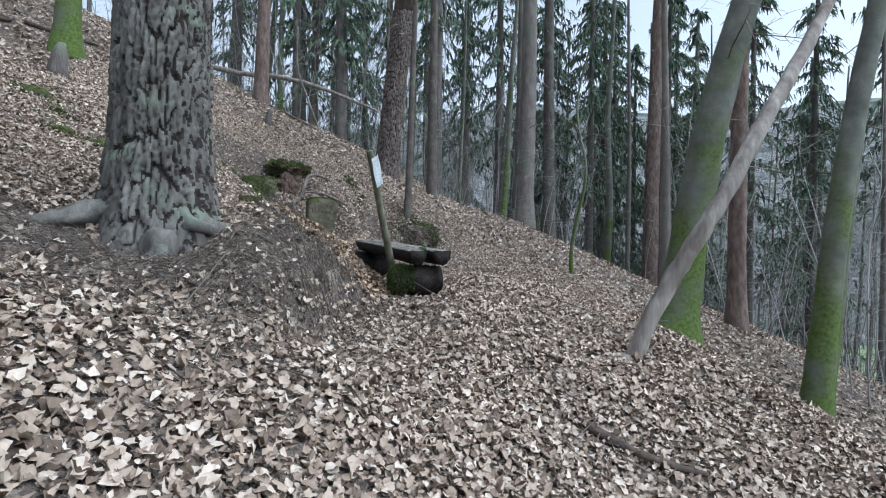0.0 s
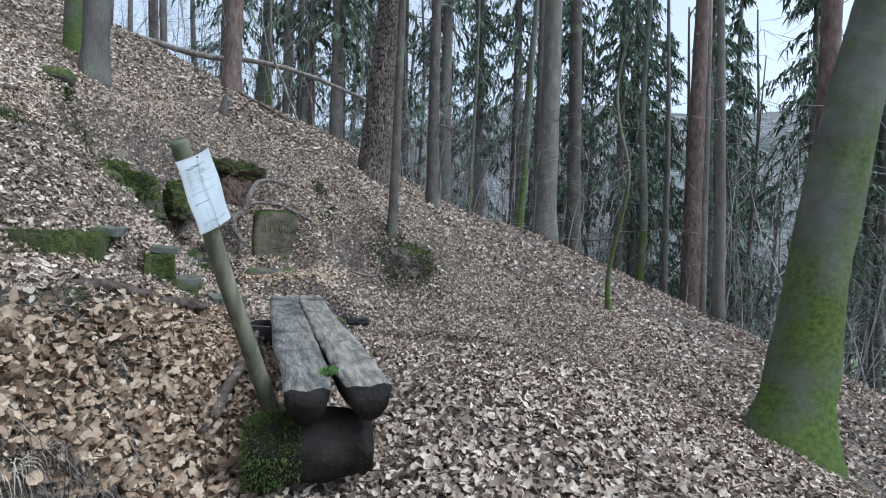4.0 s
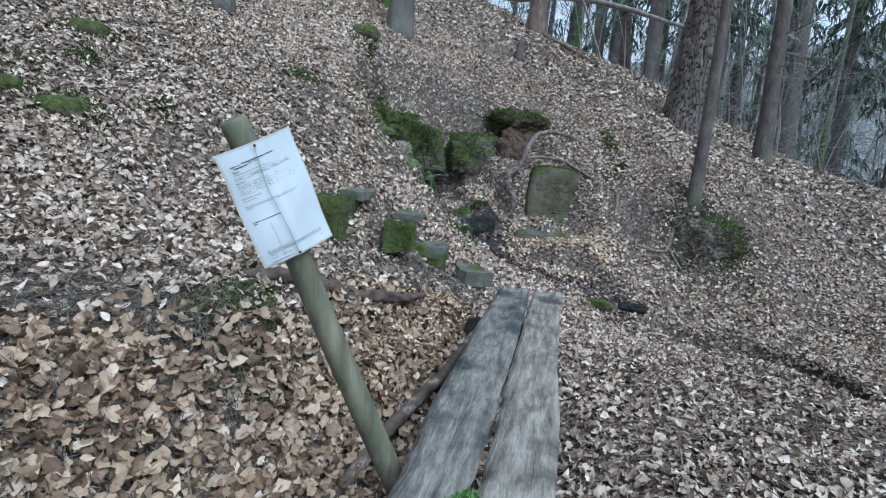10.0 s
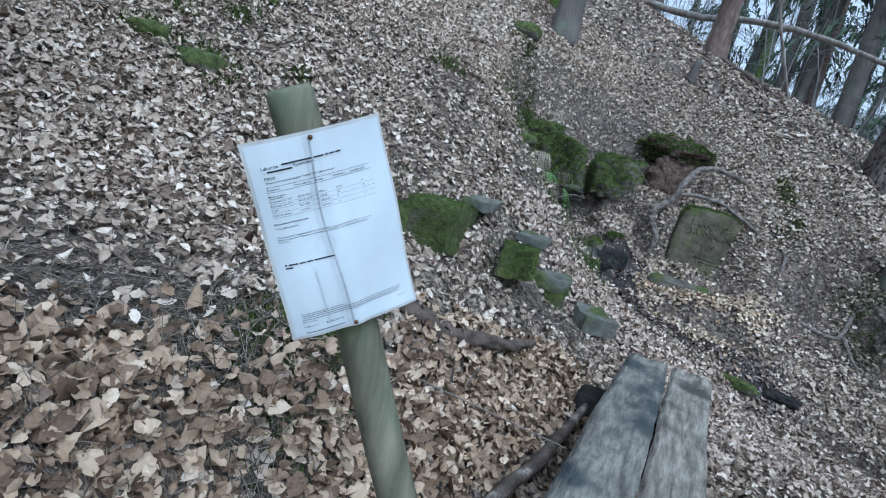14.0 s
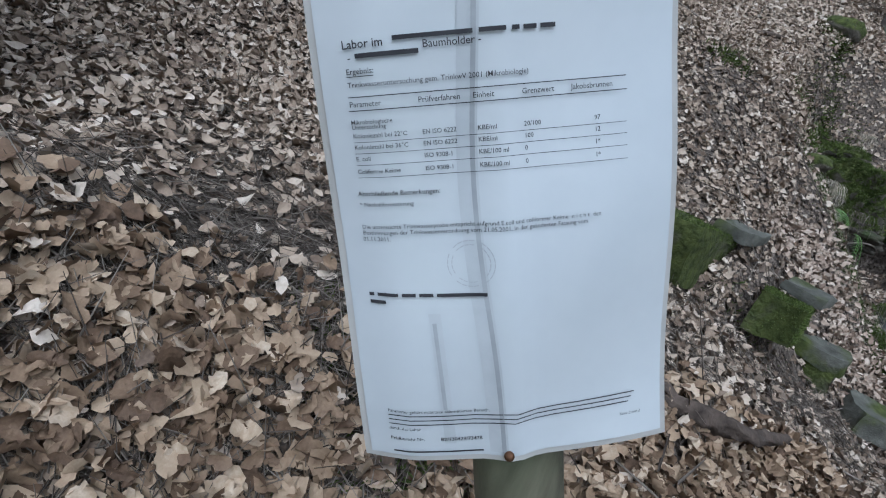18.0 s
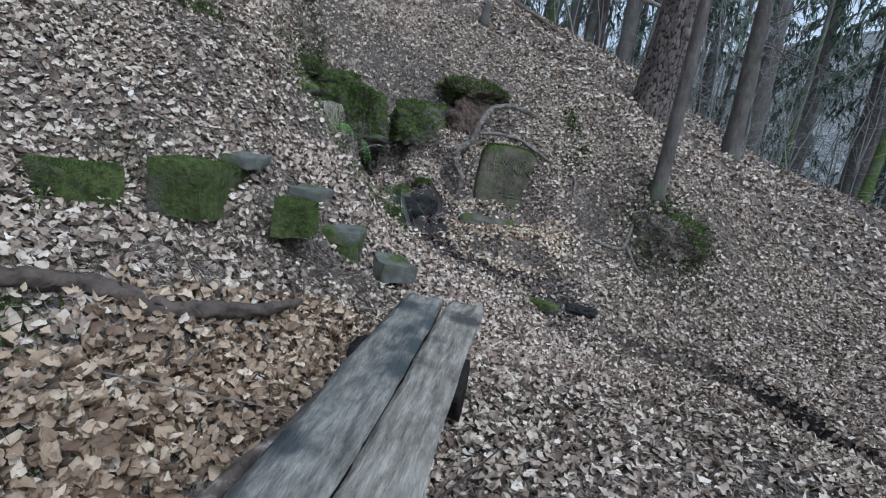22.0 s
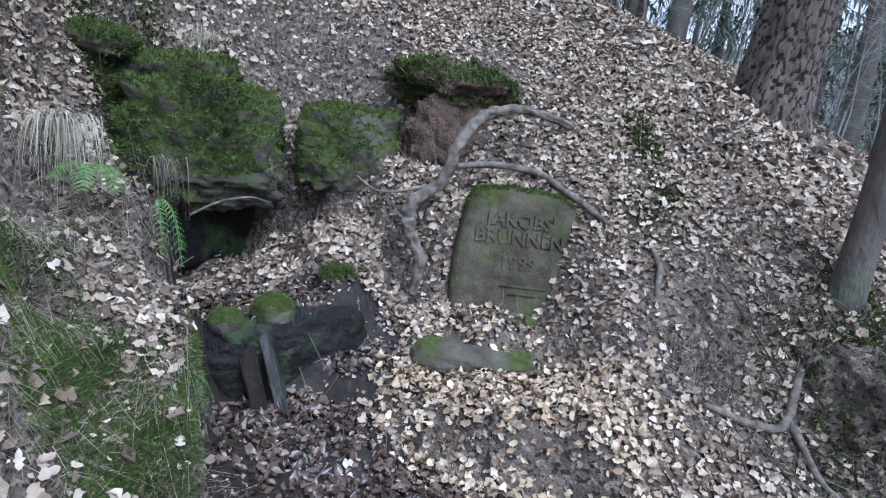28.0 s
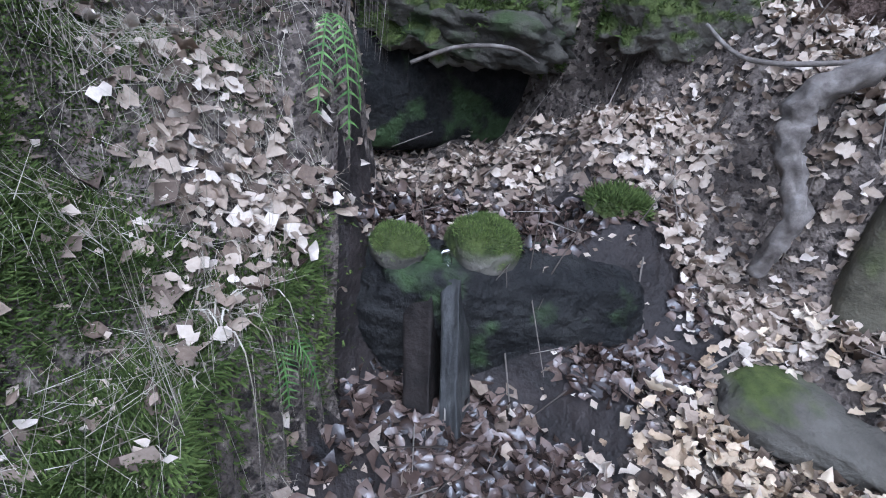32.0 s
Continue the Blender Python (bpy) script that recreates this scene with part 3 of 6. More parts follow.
def leaf_cloud(name, P, nrm, size, shape, material, r, parent=None, jitter=0.1):
    """Dry leaves, each a folded and curled blade of its own, at P with normals nrm."""
    n = len(P)
    o = np.array(LEAF_SHAPES[shape])
    k = len(o)
    a = r.uniform(0, 2 * np.pi, n)
    t0 = np.stack([np.cos(a), np.sin(a), 0.3 * np.sin(3 * a)], 1)
    u = np.cross(nrm, t0)
    u /= np.linalg.norm(u, axis=1)[:, None]
    v = np.cross(nrm, u)
    s = size * r.uniform(0.55, 1.3, n)
    fold, curl, twist = r.normal(0.3, 0.42, n), r.normal(0.6, 0.95, n), r.normal(0, 0.95, n)
    pts = np.vstack([o, [(0, 0.0)]])
    j = 1 + r.normal(0, jitter, (n, k + 1))
    px, py = pts[:, 0][None] * j * r.uniform(0.75, 1.25, n)[:, None], pts[:, 1][None] * j
    h = fold[:, None] * np.abs(px) + curl[:, None] * (py**2 - 0.06) + twist[:, None] * px * py + r.normal(0, 0.05, (n, k + 1))
    P3 = P[:, None] + s[:, None, None] * (px[..., None] * u[:, None] + py[..., None] * v[:, None] + h[..., None] * nrm[:, None])
    base = (np.arange(n) * (k + 1))[:, None]
    tri = np.stack([np.arange(k), (np.arange(k) + 1) % k, np.full(k, k)], 1)
    return mesh_np(name, P3.reshape(-1, 3), (base[:, :, None] + tri[None]).reshape(-1, 3), material, parent, True)


def slope_of(x, y, e=0.04):
    z = ground_np(x, y)
    return z, (ground_np(x + e, y) - z) / e, (ground_np(x, y + e) - z) / e


def litter(label, x, y, size, shape, material, lift=0.02, tilt=0.4, seed=1, steep=1.5):
    r = np.random.default_rng(seed)
    z, gx, gy = slope_of(x, y)
    m = np.hypot(gx, gy) < steep * r.uniform(0.7, 1.2, len(x))
    x, y, z, gx, gy = x[m], y[m], z[m], gx[m], gy[m]
    nrm = np.stack([-gx, -gy, np.ones(len(x))], 1)
    nrm = nrm / np.linalg.norm(nrm, axis=1)[:, None] + r.normal(0, tilt, (len(x), 3))
    nrm /= np.linalg.norm(nrm, axis=1)[:, None]
    ob = leaf_cloud("leaf_litter", np.stack([x, y, z + lift * r.uniform(0.1, 1.5, len(x))], 1), nrm, size, shape, material, r)
    return tagged(ob, label, "leaves", kind="stuff")


def spread(n, x0, x1, y0, y1, keep=None):
    x, y = rng.uniform(x0, x1, n), rng.uniform(y0, y1, n)
    if keep is not None:
        m = rng.uniform(0, 1, n) < keep(x, y)
        x, y = x[m], y[m]
    return x, y


BANK = ((-2.5, 3.1), (-1.9, 3.0), (-1.3, 3.2), (-1.1, 3.8), (-1.1, 4.6))


def leafiness(x, y):
    """How thickly the leaves lie."""
    k = 0.8 + 0.28 * np.clip(wave(x, y, 1.3, 0.9), -1, 1) + 0.3 * np.clip(wave(x, y, 4.1, 2.3), -1, 0.6)
    k *= 1 - 0.95 * np.exp(-((seg(x, y, *WET) / 0.22) ** 2))
    k *= 1 - 0.74 * np.exp(-((seg(x, y, *BANK) / 0.55) ** 2))
    k *= 1 - 0.7 * bump(x, y, -1.49, 4.90, 0.35, 0.3)
    k *= 1 - 0.75 * bump(x, y, -1.40, 5.38, 0.16, 0.16)
    k *= 1 - 0.5 * np.exp(-((seg(x, y, (0.85, 3), (0.75, 6), (0.4, 8.5)) / 0.35) ** 2))
    k *= 1 - (0.55 + 0.42 * smooth(0.3, 1.3, x)) * np.exp(-((seg(x, y, *DITCH) / 0.17) ** 4))
    k *= 1 - 0.65 * bump(x, y, -0.85, 11.8, 0.6, 0.42)
    k *= 1 - 0.75 * bump(x, y, -3.6, 8.95, 0.45, 0.35) - 0.65 * bump(x, y, -3.95, 9.5, 0.35, 0.3) - 0.85 * bump(x, y, -3.42, 10.2, 0.24, 0.6)
    k = np.maximum(k, 0)
    k *= 1 - 0.85 * bump(x, y, -2.05, 7.6, 0.32, 0.3) - 0.75 * bump(x, y, -1.65, 11.5, 0.3, 0.4)
    k *= 1 - 0.9 * bump(x, y, -2.45, 8.1, 0.25) - 0.8 * bump(x, y, -2.12, 8.4, 0.2)
    k *= 1 - 0.97 * bump(x, y, -2.95, 9.1, 0.65, 0.42) - 0.7 * bump(x, y, -1.75, 11.6, 0.35, 0.35)
    k *= 1 - 0.8 * bump(x, y, -4.05, 9.8, 0.35, 0.3) - 0.97 * bump(x, y, -2.98, 9.72, 0.36, 0.26) - 0.9 * bump(x, y, -1.35, 6.2, 0.12, 0.4)
    k *= 1 - 0.7 * bump(x, y, -2.35, 6.6, 0.8, 0.25, 60)
    k *= 1 - 0.95 * bump(x, y, -4.5, 10.25, 0.35, 0.42)
    # the needle floor uphill of the notice post
    k *= 1 - 0.78 * np.exp(-((seg(x, y, (-2.1, 4.7), (-1.55, 5.0), (-1.33, 5.15)) / 0.3) ** 2))
    # the bare flank of the ledge and the earth beside the grass tuft
    k *= 1 - 0.85 * np.exp(-((seg(x, y, *FLANK) / 0.24) ** 2))
    k *= 1 - 0.8 * bump(x, y, -3.68, 9.5, 0.16, 0.2) - 0.95 * bump(x, y, -3.22, 9.12, 0.3, 0.2)
    k *= 1 - 0.8 * np.exp(-((seg(x, y, (-2.2, 7.65), (-1.75, 7.05)) / 0.28) ** 2))
    k = np.maximum(k, 0)
    k *= (1 - 0.97 * wetness(x, y)) * (1 - 0.9 * bump(x, y, -4.3, 10.85, 0.3, 0.25))
    return np.clip(k, 0.03, 1) * (1 - 0.98 * pool(x, y))


def close_by(x, y):
    """1 beside the path, fading unevenly to 0 farther off."""
    d = np.minimum(np.minimum(x + 7.4, 4.4 - x), np.minimum(y + 0.4, 14.2 - y)) + 0.35 * wave(x, y, 1.1, 2.2)
    return smooth(0.2, 1.6, d)


lx, ly = spread(120000, -7.4, 4.4, -0.4, 14.2, lambda x, y: (0.3 + 0.7 * leafiness(x, y)) * close_by(x, y) * (1 - 0.9 * wetness(x, y)) * (1 - 0.8 * pool(x, y)))
litter("flat rotting leaves under the fresh litter", lx, ly, 0.06, "rough", LEAF_OLD, lift=0.008, tilt=0.2, seed=10, steep=2.2)
lx, ly = spread(112000, -7.4, 4.4, -0.4, 14.2, lambda x, y: leafiness(x, y) * close_by(x, y))
litter("thick litter of dry tan oak and maple leaves", lx, ly, 0.05, "lobed", LEAF, lift=0.03, seed=11, steep=6)
lx, ly = spread(196000, -7.4, 4.4, -0.4, 14.2, lambda x, y: leafiness(x, y) * close_by(x, y))
litter("thick litter of dry tan beech leaves", lx, ly, 0.041, "oval", LEAF, seed=12, steep=6)
lx, ly = spread(45000, -5.0, 1.6, 2.2, 12.6, lambda x, y: 0.5 + 0.5 * leafiness(x, y))
litter("crumbled leaf bits and bark flakes on the soil", lx, ly, 0.022, "rough", LEAF, lift=0.008, seed=17, steep=9)
lx, ly = spread(135000, -14, 12, -3, 23, lambda x, y: (1 - close_by(x, y)) * (0.75 + 0.25 * np.clip(wave(x, y, 0.9, 0.3), -1, 1)))
litter("dry leaves covering the wooded slope", lx, ly, 0.095, "rough", LEAF, seed=13)
lx, ly = spread(13000, -3.9, -0.6, 9.5, 10.9, lambda x, y: np.maximum(0.8 * np.exp(-((seg(x, y, *WET) / 0.26) ** 2)), wetness(x, y)))
litter("dark wet leaves lying in the spring's runnel", lx, ly, 0.055, "oval", LEAF_WET, lift=0.012, tilt=0.25, seed=14, steep=1.1)
lx, ly = spread(2600, -3.0, -1.5, 10.2, 11.2, lambda x, y: bump(x, y, -2.3, 10.7, 0.7, 0.4, 25) * (1 - wetness(x, y)))
litter("fresh tan leaves heaped below the memorial", lx, ly, 0.047, "oak", LEAF_FRESH, lift=0.04, tilt=0.4, seed=51, steep=4)
# a drift of curled leaves on the ledge and on the floor before the post
lx, ly = spread(700, -3.6, -3.05, 9.05, 9.58, lambda x, y: (ledge_edge(x, y) < -0.03) * bump(x, y, -3.37, 9.42, 0.18, 0.14))
litter("pale curled leaves heaped on the mossy ledge", lx, ly, 0.044, "oak", LEAF, lift=0.03, seed=15, steep=4)
lx, ly = spread(15000, -3.0, -0.1, 7.6, 9.9, lambda x, y: np.exp(-((np.minimum(seg(x, y, (-2.1, 8.75), (-1.6, 9.2), (-1.0, 9.25), (-0.6, 8.8)), seg(x, y, (-2.85, 8.2), (-2.35, 8.6), (-1.4, 8.4), (-0.9, 8.1))) / 0.36) ** 4)) * (1 - 0.9 * bump(x, y, -2.47, 8.1, 0.24)) * (1 - 0.9 * bump(x, y, -2.12, 8.36, 0.18)))
litter("tan leaves heaped round the old steps", lx, ly, 0.049, "oak", LEAF_PATH, lift=0.04, tilt=0.5, seed=59, steep=4)
lx, ly = spread(15000, -0.9, 2.8, 0.8, 7.5, lambda x, y: np.exp(-((seg(x, y, (0.4, 0.5), (0.7, 3.0), (0.9, 5.0), (1.0, 7.5)) / 1.25) ** 4)) * (0.75 + 0.25 * np.clip(wave(x, y, 2.3, 1.1), -1, 1)))
litter("tan leaves trodden on the path", lx, ly, 0.052, "oak", LEAF_PATH, lift=0.03, tilt=0.3, seed=60, steep=5)
DRIFT = ((-1.15, 4.75), (-0.95, 5.1), (-0.9, 5.6), (-1.15, 6.1), (-1.3, 6.9))
for n, size, shape, sd in ((11000, 0.048, "oak", 16), (9000, 0.054, "oak", 56)):
    lx, ly = spread(n, -1.6, -0.2, 4.2, 7.4, lambda x, y: np.exp(-((seg(x, y, *DRIFT) / 0.36) ** 4)) * (1 - 0.8 * (seg(x, y, (-0.85, 5.6), (-1.02, 6.35), (-1.27, 7.1)) < 0.06)) * (1 - 0.9 * bump(x, y, -1.11, 5.24, 0.07)))
    litter("deep drift of curled brown leaves below the notice post", lx, ly, size, shape, LEAF_BROWN, lift=0.05, tilt=0.65, seed=sd, steep=5)
lx, ly = spread(6500, -5.0, -1.2, 3.6, 7.4, lambda x, y: 1 - 0.75 * np.exp(-((seg(x, y, (-2.1, 4.7), (-1.55, 5.0), (-1.33, 5.15)) / 0.3) ** 2)))
litter("curled oak leaves lying over the needle floor", lx, ly, 0.042, "oak", LEAF, lift=0.05, tilt=0.35, seed=18, steep=5)
lx, ly = spread(12000, -4.6, -1.55, 3.4, 5.6, lambda x, y: 1 - 0.85 * bump(x, y, -1.6, 4.95, 0.5, 0.4))
litter("pale dry leaves on the slope above the cut bank", lx, ly, 0.043, "oval", LEAF, lift=0.04, tilt=0.4, seed=20, steep=6)
lx, ly = spread(5200, -6.2, -4.15, 8.4, 9.9)
litter("pale dry leaves on the slope above the grass tuft", lx, ly, 0.046, "oval", LEAF, lift=0.04, tilt=0.35, seed=57, steep=6)
lx, ly = spread(5200, -7.0, -4.9, 9.9, 13.0)
litter("pale dry leaves on the slope above the spring boulders", lx, ly, 0.05, "oval", LEAF, lift=0.04, tilt=0.35, seed=58, steep=6)
lx, ly = spread(1500, -3.75, -2.85, 10.6, 11.7, lambda x, y: 1 - wetness(x, y))
litter("dry leaves caught on the steep bank above the memorial", lx, ly, 0.048, "oak", LEAF, lift=0.03, tilt=0.5, seed=19, steep=9)


def twig_mat(name, label, x, y, length, rad, material, seed, lift=0.015, rise=0.12, kind="stuff"):
    r = np.random.default_rng(seed)
    n = len(x)
    z, gx, gy = slope_of(x, y)
    a = r.uniform(0, 2 * np.pi, n)
    ln = length * r.uniform(0.35, 1.3, n)
    dx, dy = np.cos(a), np.sin(a)
    P0 = np.stack([x, y, z + lift * r.uniform(0, 1.5, n)], 1)
    P1 = P0 + np.stack([dx * ln, dy * ln, (dx * gx + dy * gy) * ln + ln * r.normal(0, rise, n)], 1)
    V, F = sticks(P0, P1, rad * r.uniform(0.6, 1.4, n), rad * 0.4)
    return tagged(mesh_np(name, V, F, material), label, "twigs", kind=kind)


lx, ly = spread(130000, -3.4, 0.2, 2.2, 7.0, lambda x, y: np.exp(-((seg(x, y, *BANK) / 0.55) ** 2)))
twig_mat("needle_mat", "grey-brown mat of fallen pine needles and fine twigs", lx, ly, 0.075, 0.0016, TWIG, 21, lift=0.03, rise=0.3)
lx, ly = spread(46000, -4.5, 0.2, 3.5, 8.5, lambda x, y: (0.2 + 0.8 * np.exp(-((seg(x, y, (-2.1, 4.7), (-1.55, 5.0), (-1.33, 5.15)) / 0.4) ** 2))) * (1 - 0.9 * np.exp(-((seg(x, y, *DRIFT) / 0.3) ** 4))))
twig_mat("fallen_needles", "brown pine needles and bits of twig between the leaves", lx, ly, 0.09, 0.0013, TWIG, 26, lift=0.04, rise=0.2)
lx, ly = spread(5000, -5.2, 2.6, 2, 13, lambda x, y: 1 - 1.0 * ((x > -4.1) & (x < -2.5) & (y > 8.5) & (y < 9.8)))
twig_mat("fallen_twigs", "thin dry twigs strewn among the leaves", lx, ly, 0.2, 0.003, TWIG, 22, lift=0.03)
lx, ly = spread(1500, -12, 9, 0, 22, lambda x, y: 1.0 * (np.hypot((x + 3) / 1.5, (y - 10.4) / 2) > 1))
twig_mat("fallen_twigs", "dry sticks strewn over the slope", lx, ly, 0.5, 0.006, TWIG, 23, lift=0.04)
lx, ly = spread(2600, -3.7, -2.6, 8.5, 9.5)
twig_mat("dry_grass_mat", "straw-coloured dry grass on the mossy ledge", lx, ly, 0.085, 0.0007, STRAW, 24, lift=0.02, rise=0.22)


lx, ly = spread(1600, -4.3, -3.4, 8.7, 9.65)
twig_mat("dry_grass_mat", "thin dry grass on the bare bank above the ledge", lx, ly, 0.1, 0.0008, STRAW, 29, lift=0.02, rise=0.25)


def moss_carpet(label, x, y, size, seed):
    """Short moss blades standing on the ground."""
    r = np.random.default_rng(seed)
    z, gx, gy = slope_of(x, y)
    n = len(x)
    nrm = np.stack([-gx, -gy, np.ones(n)], 1)
    nrm = nrm / np.linalg.norm(nrm, axis=1)[:, None] + r.normal(0, 0.45, (n, 3))
    P0 = np.stack([x, y, z - 0.004], 1)
    V, F = blades(P0, P0 + nrm * size * r.uniform(0.4, 1.3, n)[:, None], size * 0.26, r)
    return tagged(mesh_np("moss_carpet", V, F, BLADE), label, "moss", kind="stuff")


def patch(n, *spots):
    """Places scattered in soft round patches (x, y, r)."""
    X, Y = [], []
    tot = sum(s[2] ** 2 for s in spots)
    for x, y, r in spots:
        k = int(n * r * r / tot)
        X.append(rng.normal(x, r * 0.5, k))
        Y.append(rng.normal(y, r * 0.5, k))
    return np.concatenate(X), np.concatenate(Y)


lx, ly = patch(132000, (-2.45, 8.9, 0.16), (-2.36, 8.78, 0.12), (-2.55, 9.0, 0.18), (-3.0, 9.25, 0.36), (-3.15, 9.0, 0.35), (-2.75, 9.15, 0.25), (-3.5, 8.9, 0.3), (-3.2, 9.45, 0.2), (-3.7, 9.3, 0.2))
high = (ground_np(lx, ly) > 1.9) & (np.hypot((lx + 3.4) / 0.2, (ly - 9.38) / 0.17) > rng.uniform(0.5, 1.4, len(lx)))
lx, ly = lx[high], ly[high]
moss_carpet("green moss clothing the ledge left of the spring", lx, ly, 0.014, 31)
lx, ly = patch(10000, (-0.95, 12.0, 0.3), (-0.65, 11.85, 0.4), (-1.2, 11.7, 0.18), (-0.4, 11.7, 0.35), (-0.9, 11.5, 0.15))
moss_carpet("moss on the mound under the young spruce", lx, ly, 0.028, 32)
lx, ly = spread(3500, -1.7, -0.1, 11.2, 12.3)
twig_mat("dry_grass_mat", "grey dry grass and twigs on the mossy mound", lx, ly, 0.08, 0.0018, TWIG, 27, lift=0.03, rise=0.25)
lx, ly = patch(7000, (-2.05, 7.6, 0.4), (-2.2, 6.9, 0.4), (-1.7, 6.3, 0.3), (-1.49, 4.90, 0.6))
twig_mat("fallen_twigs", "fine dry twigs on bare soil below the steps", lx, ly, 0.12, 0.0018, TWIG, 28, lift=0.03, rise=0.25)
lx, ly = patch(16000, (-1.45, 5.15, 0.2), (-1.2, 5.3, 0.18), (-1.1, 5.6, 0.12), (-2.1, 12.0, 0.22), (-2.3, 12.3, 0.18), (-2.45, 6.9, 0.3), (-2.2, 7.4, 0.25), (-3.0, 6.75, 0.2), (-1.0, 4.35, 0.12), (-0.82, 4.85, 0.1), (-1.62, 5.8, 0.12), (-1.40, 5.38, 0.26))
moss_carpet("small moss cushions on the bank", lx, ly, 0.022, 33)
lx, ly = patch(16000, (-4.97, 6.41, 0.22), (-3.99, 5.48, 0.2), (-3.67, 5.71, 0.22), (-4.17, 8.05, 0.16), (-4.41, 5.74, 0.12), (-4.48, 6.21, 0.14), (-3.73, 6.38, 0.1), (-5.4, 10.2, 0.2), (-4.3, 9.0, 0.2))
moss_carpet("dark green moss cushions on the leafy slope", lx, ly, 0.035, 34)


lx, ly = patch(9000, (-1.44, 5.42, 0.2), (-1.56, 5.62, 0.16), (-1.4, 5.25, 0.1), (-2.2, 6.1, 0.12))
moss_carpet("green moss on the bank under the dark root", lx, ly, 0.024, 35)
lx, ly = patch(5000, (-2.42, 12.44, 0.1), (-2.3, 12.37, 0.11), (-2.02, 12.12, 0.09))
moss_carpet("green moss on the bank beside the memorial", lx, ly, 0.026, 36)
lx, ly = patch(12000, (-4.9, 9.95, 0.16), (-4.95, 10.3, 0.18), (-4.85, 10.65, 0.16), (-4.3, 9.75, 0.14), (-3.75, 8.8, 0.1))
moss_carpet("green moss on the rim above the spring boulder", lx, ly, 0.028, 37)


# ================= trees =================
def tube(bm, pts, radii, sides=12, rough=0.0, seed=0, cap=True):
    """A bent, tapered tube along pts; rough shifts its sides."""
    pts = [Vector(p) for p in pts]
    rings = []
    side = None
    for i, p in enumerate(pts):
        d = (pts[min(i + 1, len(pts) - 1)] - pts[max(i - 1, 0)]).normalized()
        if side is None:
            side = d.orthogonal().normalized()
        side = (side - d * side.dot(d)).normalized()
        up = d.cross(side)
        ring = []
        for k in range(sides):
            a = 2 * math.pi * k / sides
            w = 1.0
            if rough:
                w += rough * noise.noise(Vector((math.cos(a) * 1.7 + seed * 3.1, math.sin(a) * 1.7, i * 0.45 + seed)))
            ring.append(bm.verts.new(p + radii[i] * w * (math.cos(a) * side + math.sin(a) * up)))
        rings.append(ring)
    for a, b in zip(rings, rings[1:]):
        for k in range(sides):
            bm.faces.new((a[k], a[(k + 1) % sides], b[(k + 1) % sides], b[k]))
    if cap:
        bm.faces.new(rings[0][::-1])
        bm.faces.new(rings[-1])
    return rings


def fine(pts, radii, n):
    """A smooth line (Catmull-Rom) of n points through pts, with radii."""
    P = [Vector(p) for p in pts]
    out, rad = [], []
    for i in range(n):
        t = i / (n - 1) * (len(P) - 1)
        k = min(int(t), len(P) - 2)
        u = t - k
        a, b, c, d = P[max(k - 1, 0)], P[k], P[k + 1], P[min(k + 2, len(P) - 1)]
        out.append(0.5 * (2 * b + (c - a) * u + (2 * a - 5 * b + 4 * c - d) * u * u + (3 * b - a - 3 * c + d) * u**3))
        rad.append(radii[k] * (1 - u) + radii[k + 1] * u)
    return out, rad


def trunk_line(x, y, h, lean=(0, 0), n=14, wob=0.1, seed=0):
    z0 = ground(x, y) - 0.25
    out = []
    for i in range(n):
        t = i / (n - 1)
        out.append((x + lean[0] * h * t + wob * noise.noise(Vector((t * 2.2, seed * 7.7, 0))), y + lean[1] * h * t + wob * noise.noise(Vector((t * 2.2, seed * 7.7, 9))), z0 + h * t))
    return out


def branch_bits(p, d, ln, rr, r0=0.014, kids=5):
    """Prisms of one bare branch with its twigs."""
    A, B, R0, R1 = [], [], [], []
    d = d.normalized()
    pts = [p]
    q = p
    for i in range(4):
        d = (d + Vector((rr.uniform(-0.25, 0.25), rr.uniform(-0.25, 0.25), rr.uniform(-0.2, 0.14)))).normalized()
        q = q + d * ln / 4
        pts.append(q)
    for i in range(4):
        A.append(pts[i]), B.append(pts[i + 1]), R0.append(r0 * (1 - i * 0.22)), R1.append(r0 * (1 - (i + 1) * 0.22))
    for _ in range(kids):
        i = rr.randrange(1, 4)
        s = pts[i].lerp(pts[i + 1], rr.random())
        e = s + (d * 0.6 + Vector((rr.uniform(-1, 1), rr.uniform(-1, 1), rr.uniform(-0.6, 0.4)))).normalized() * ln * rr.uniform(0.15, 0.4)
        m = s.lerp(e, 0.5) + Vector((0, 0, rr.uniform(-0.04, 0.04)))
        A += [s, m]
        B += [m, e]
        R0 += [r0 * 0.4, r0 * 0.3]
        R1 += [r0 * 0.3, r0 * 0.12]
    return A, B, R0, R1


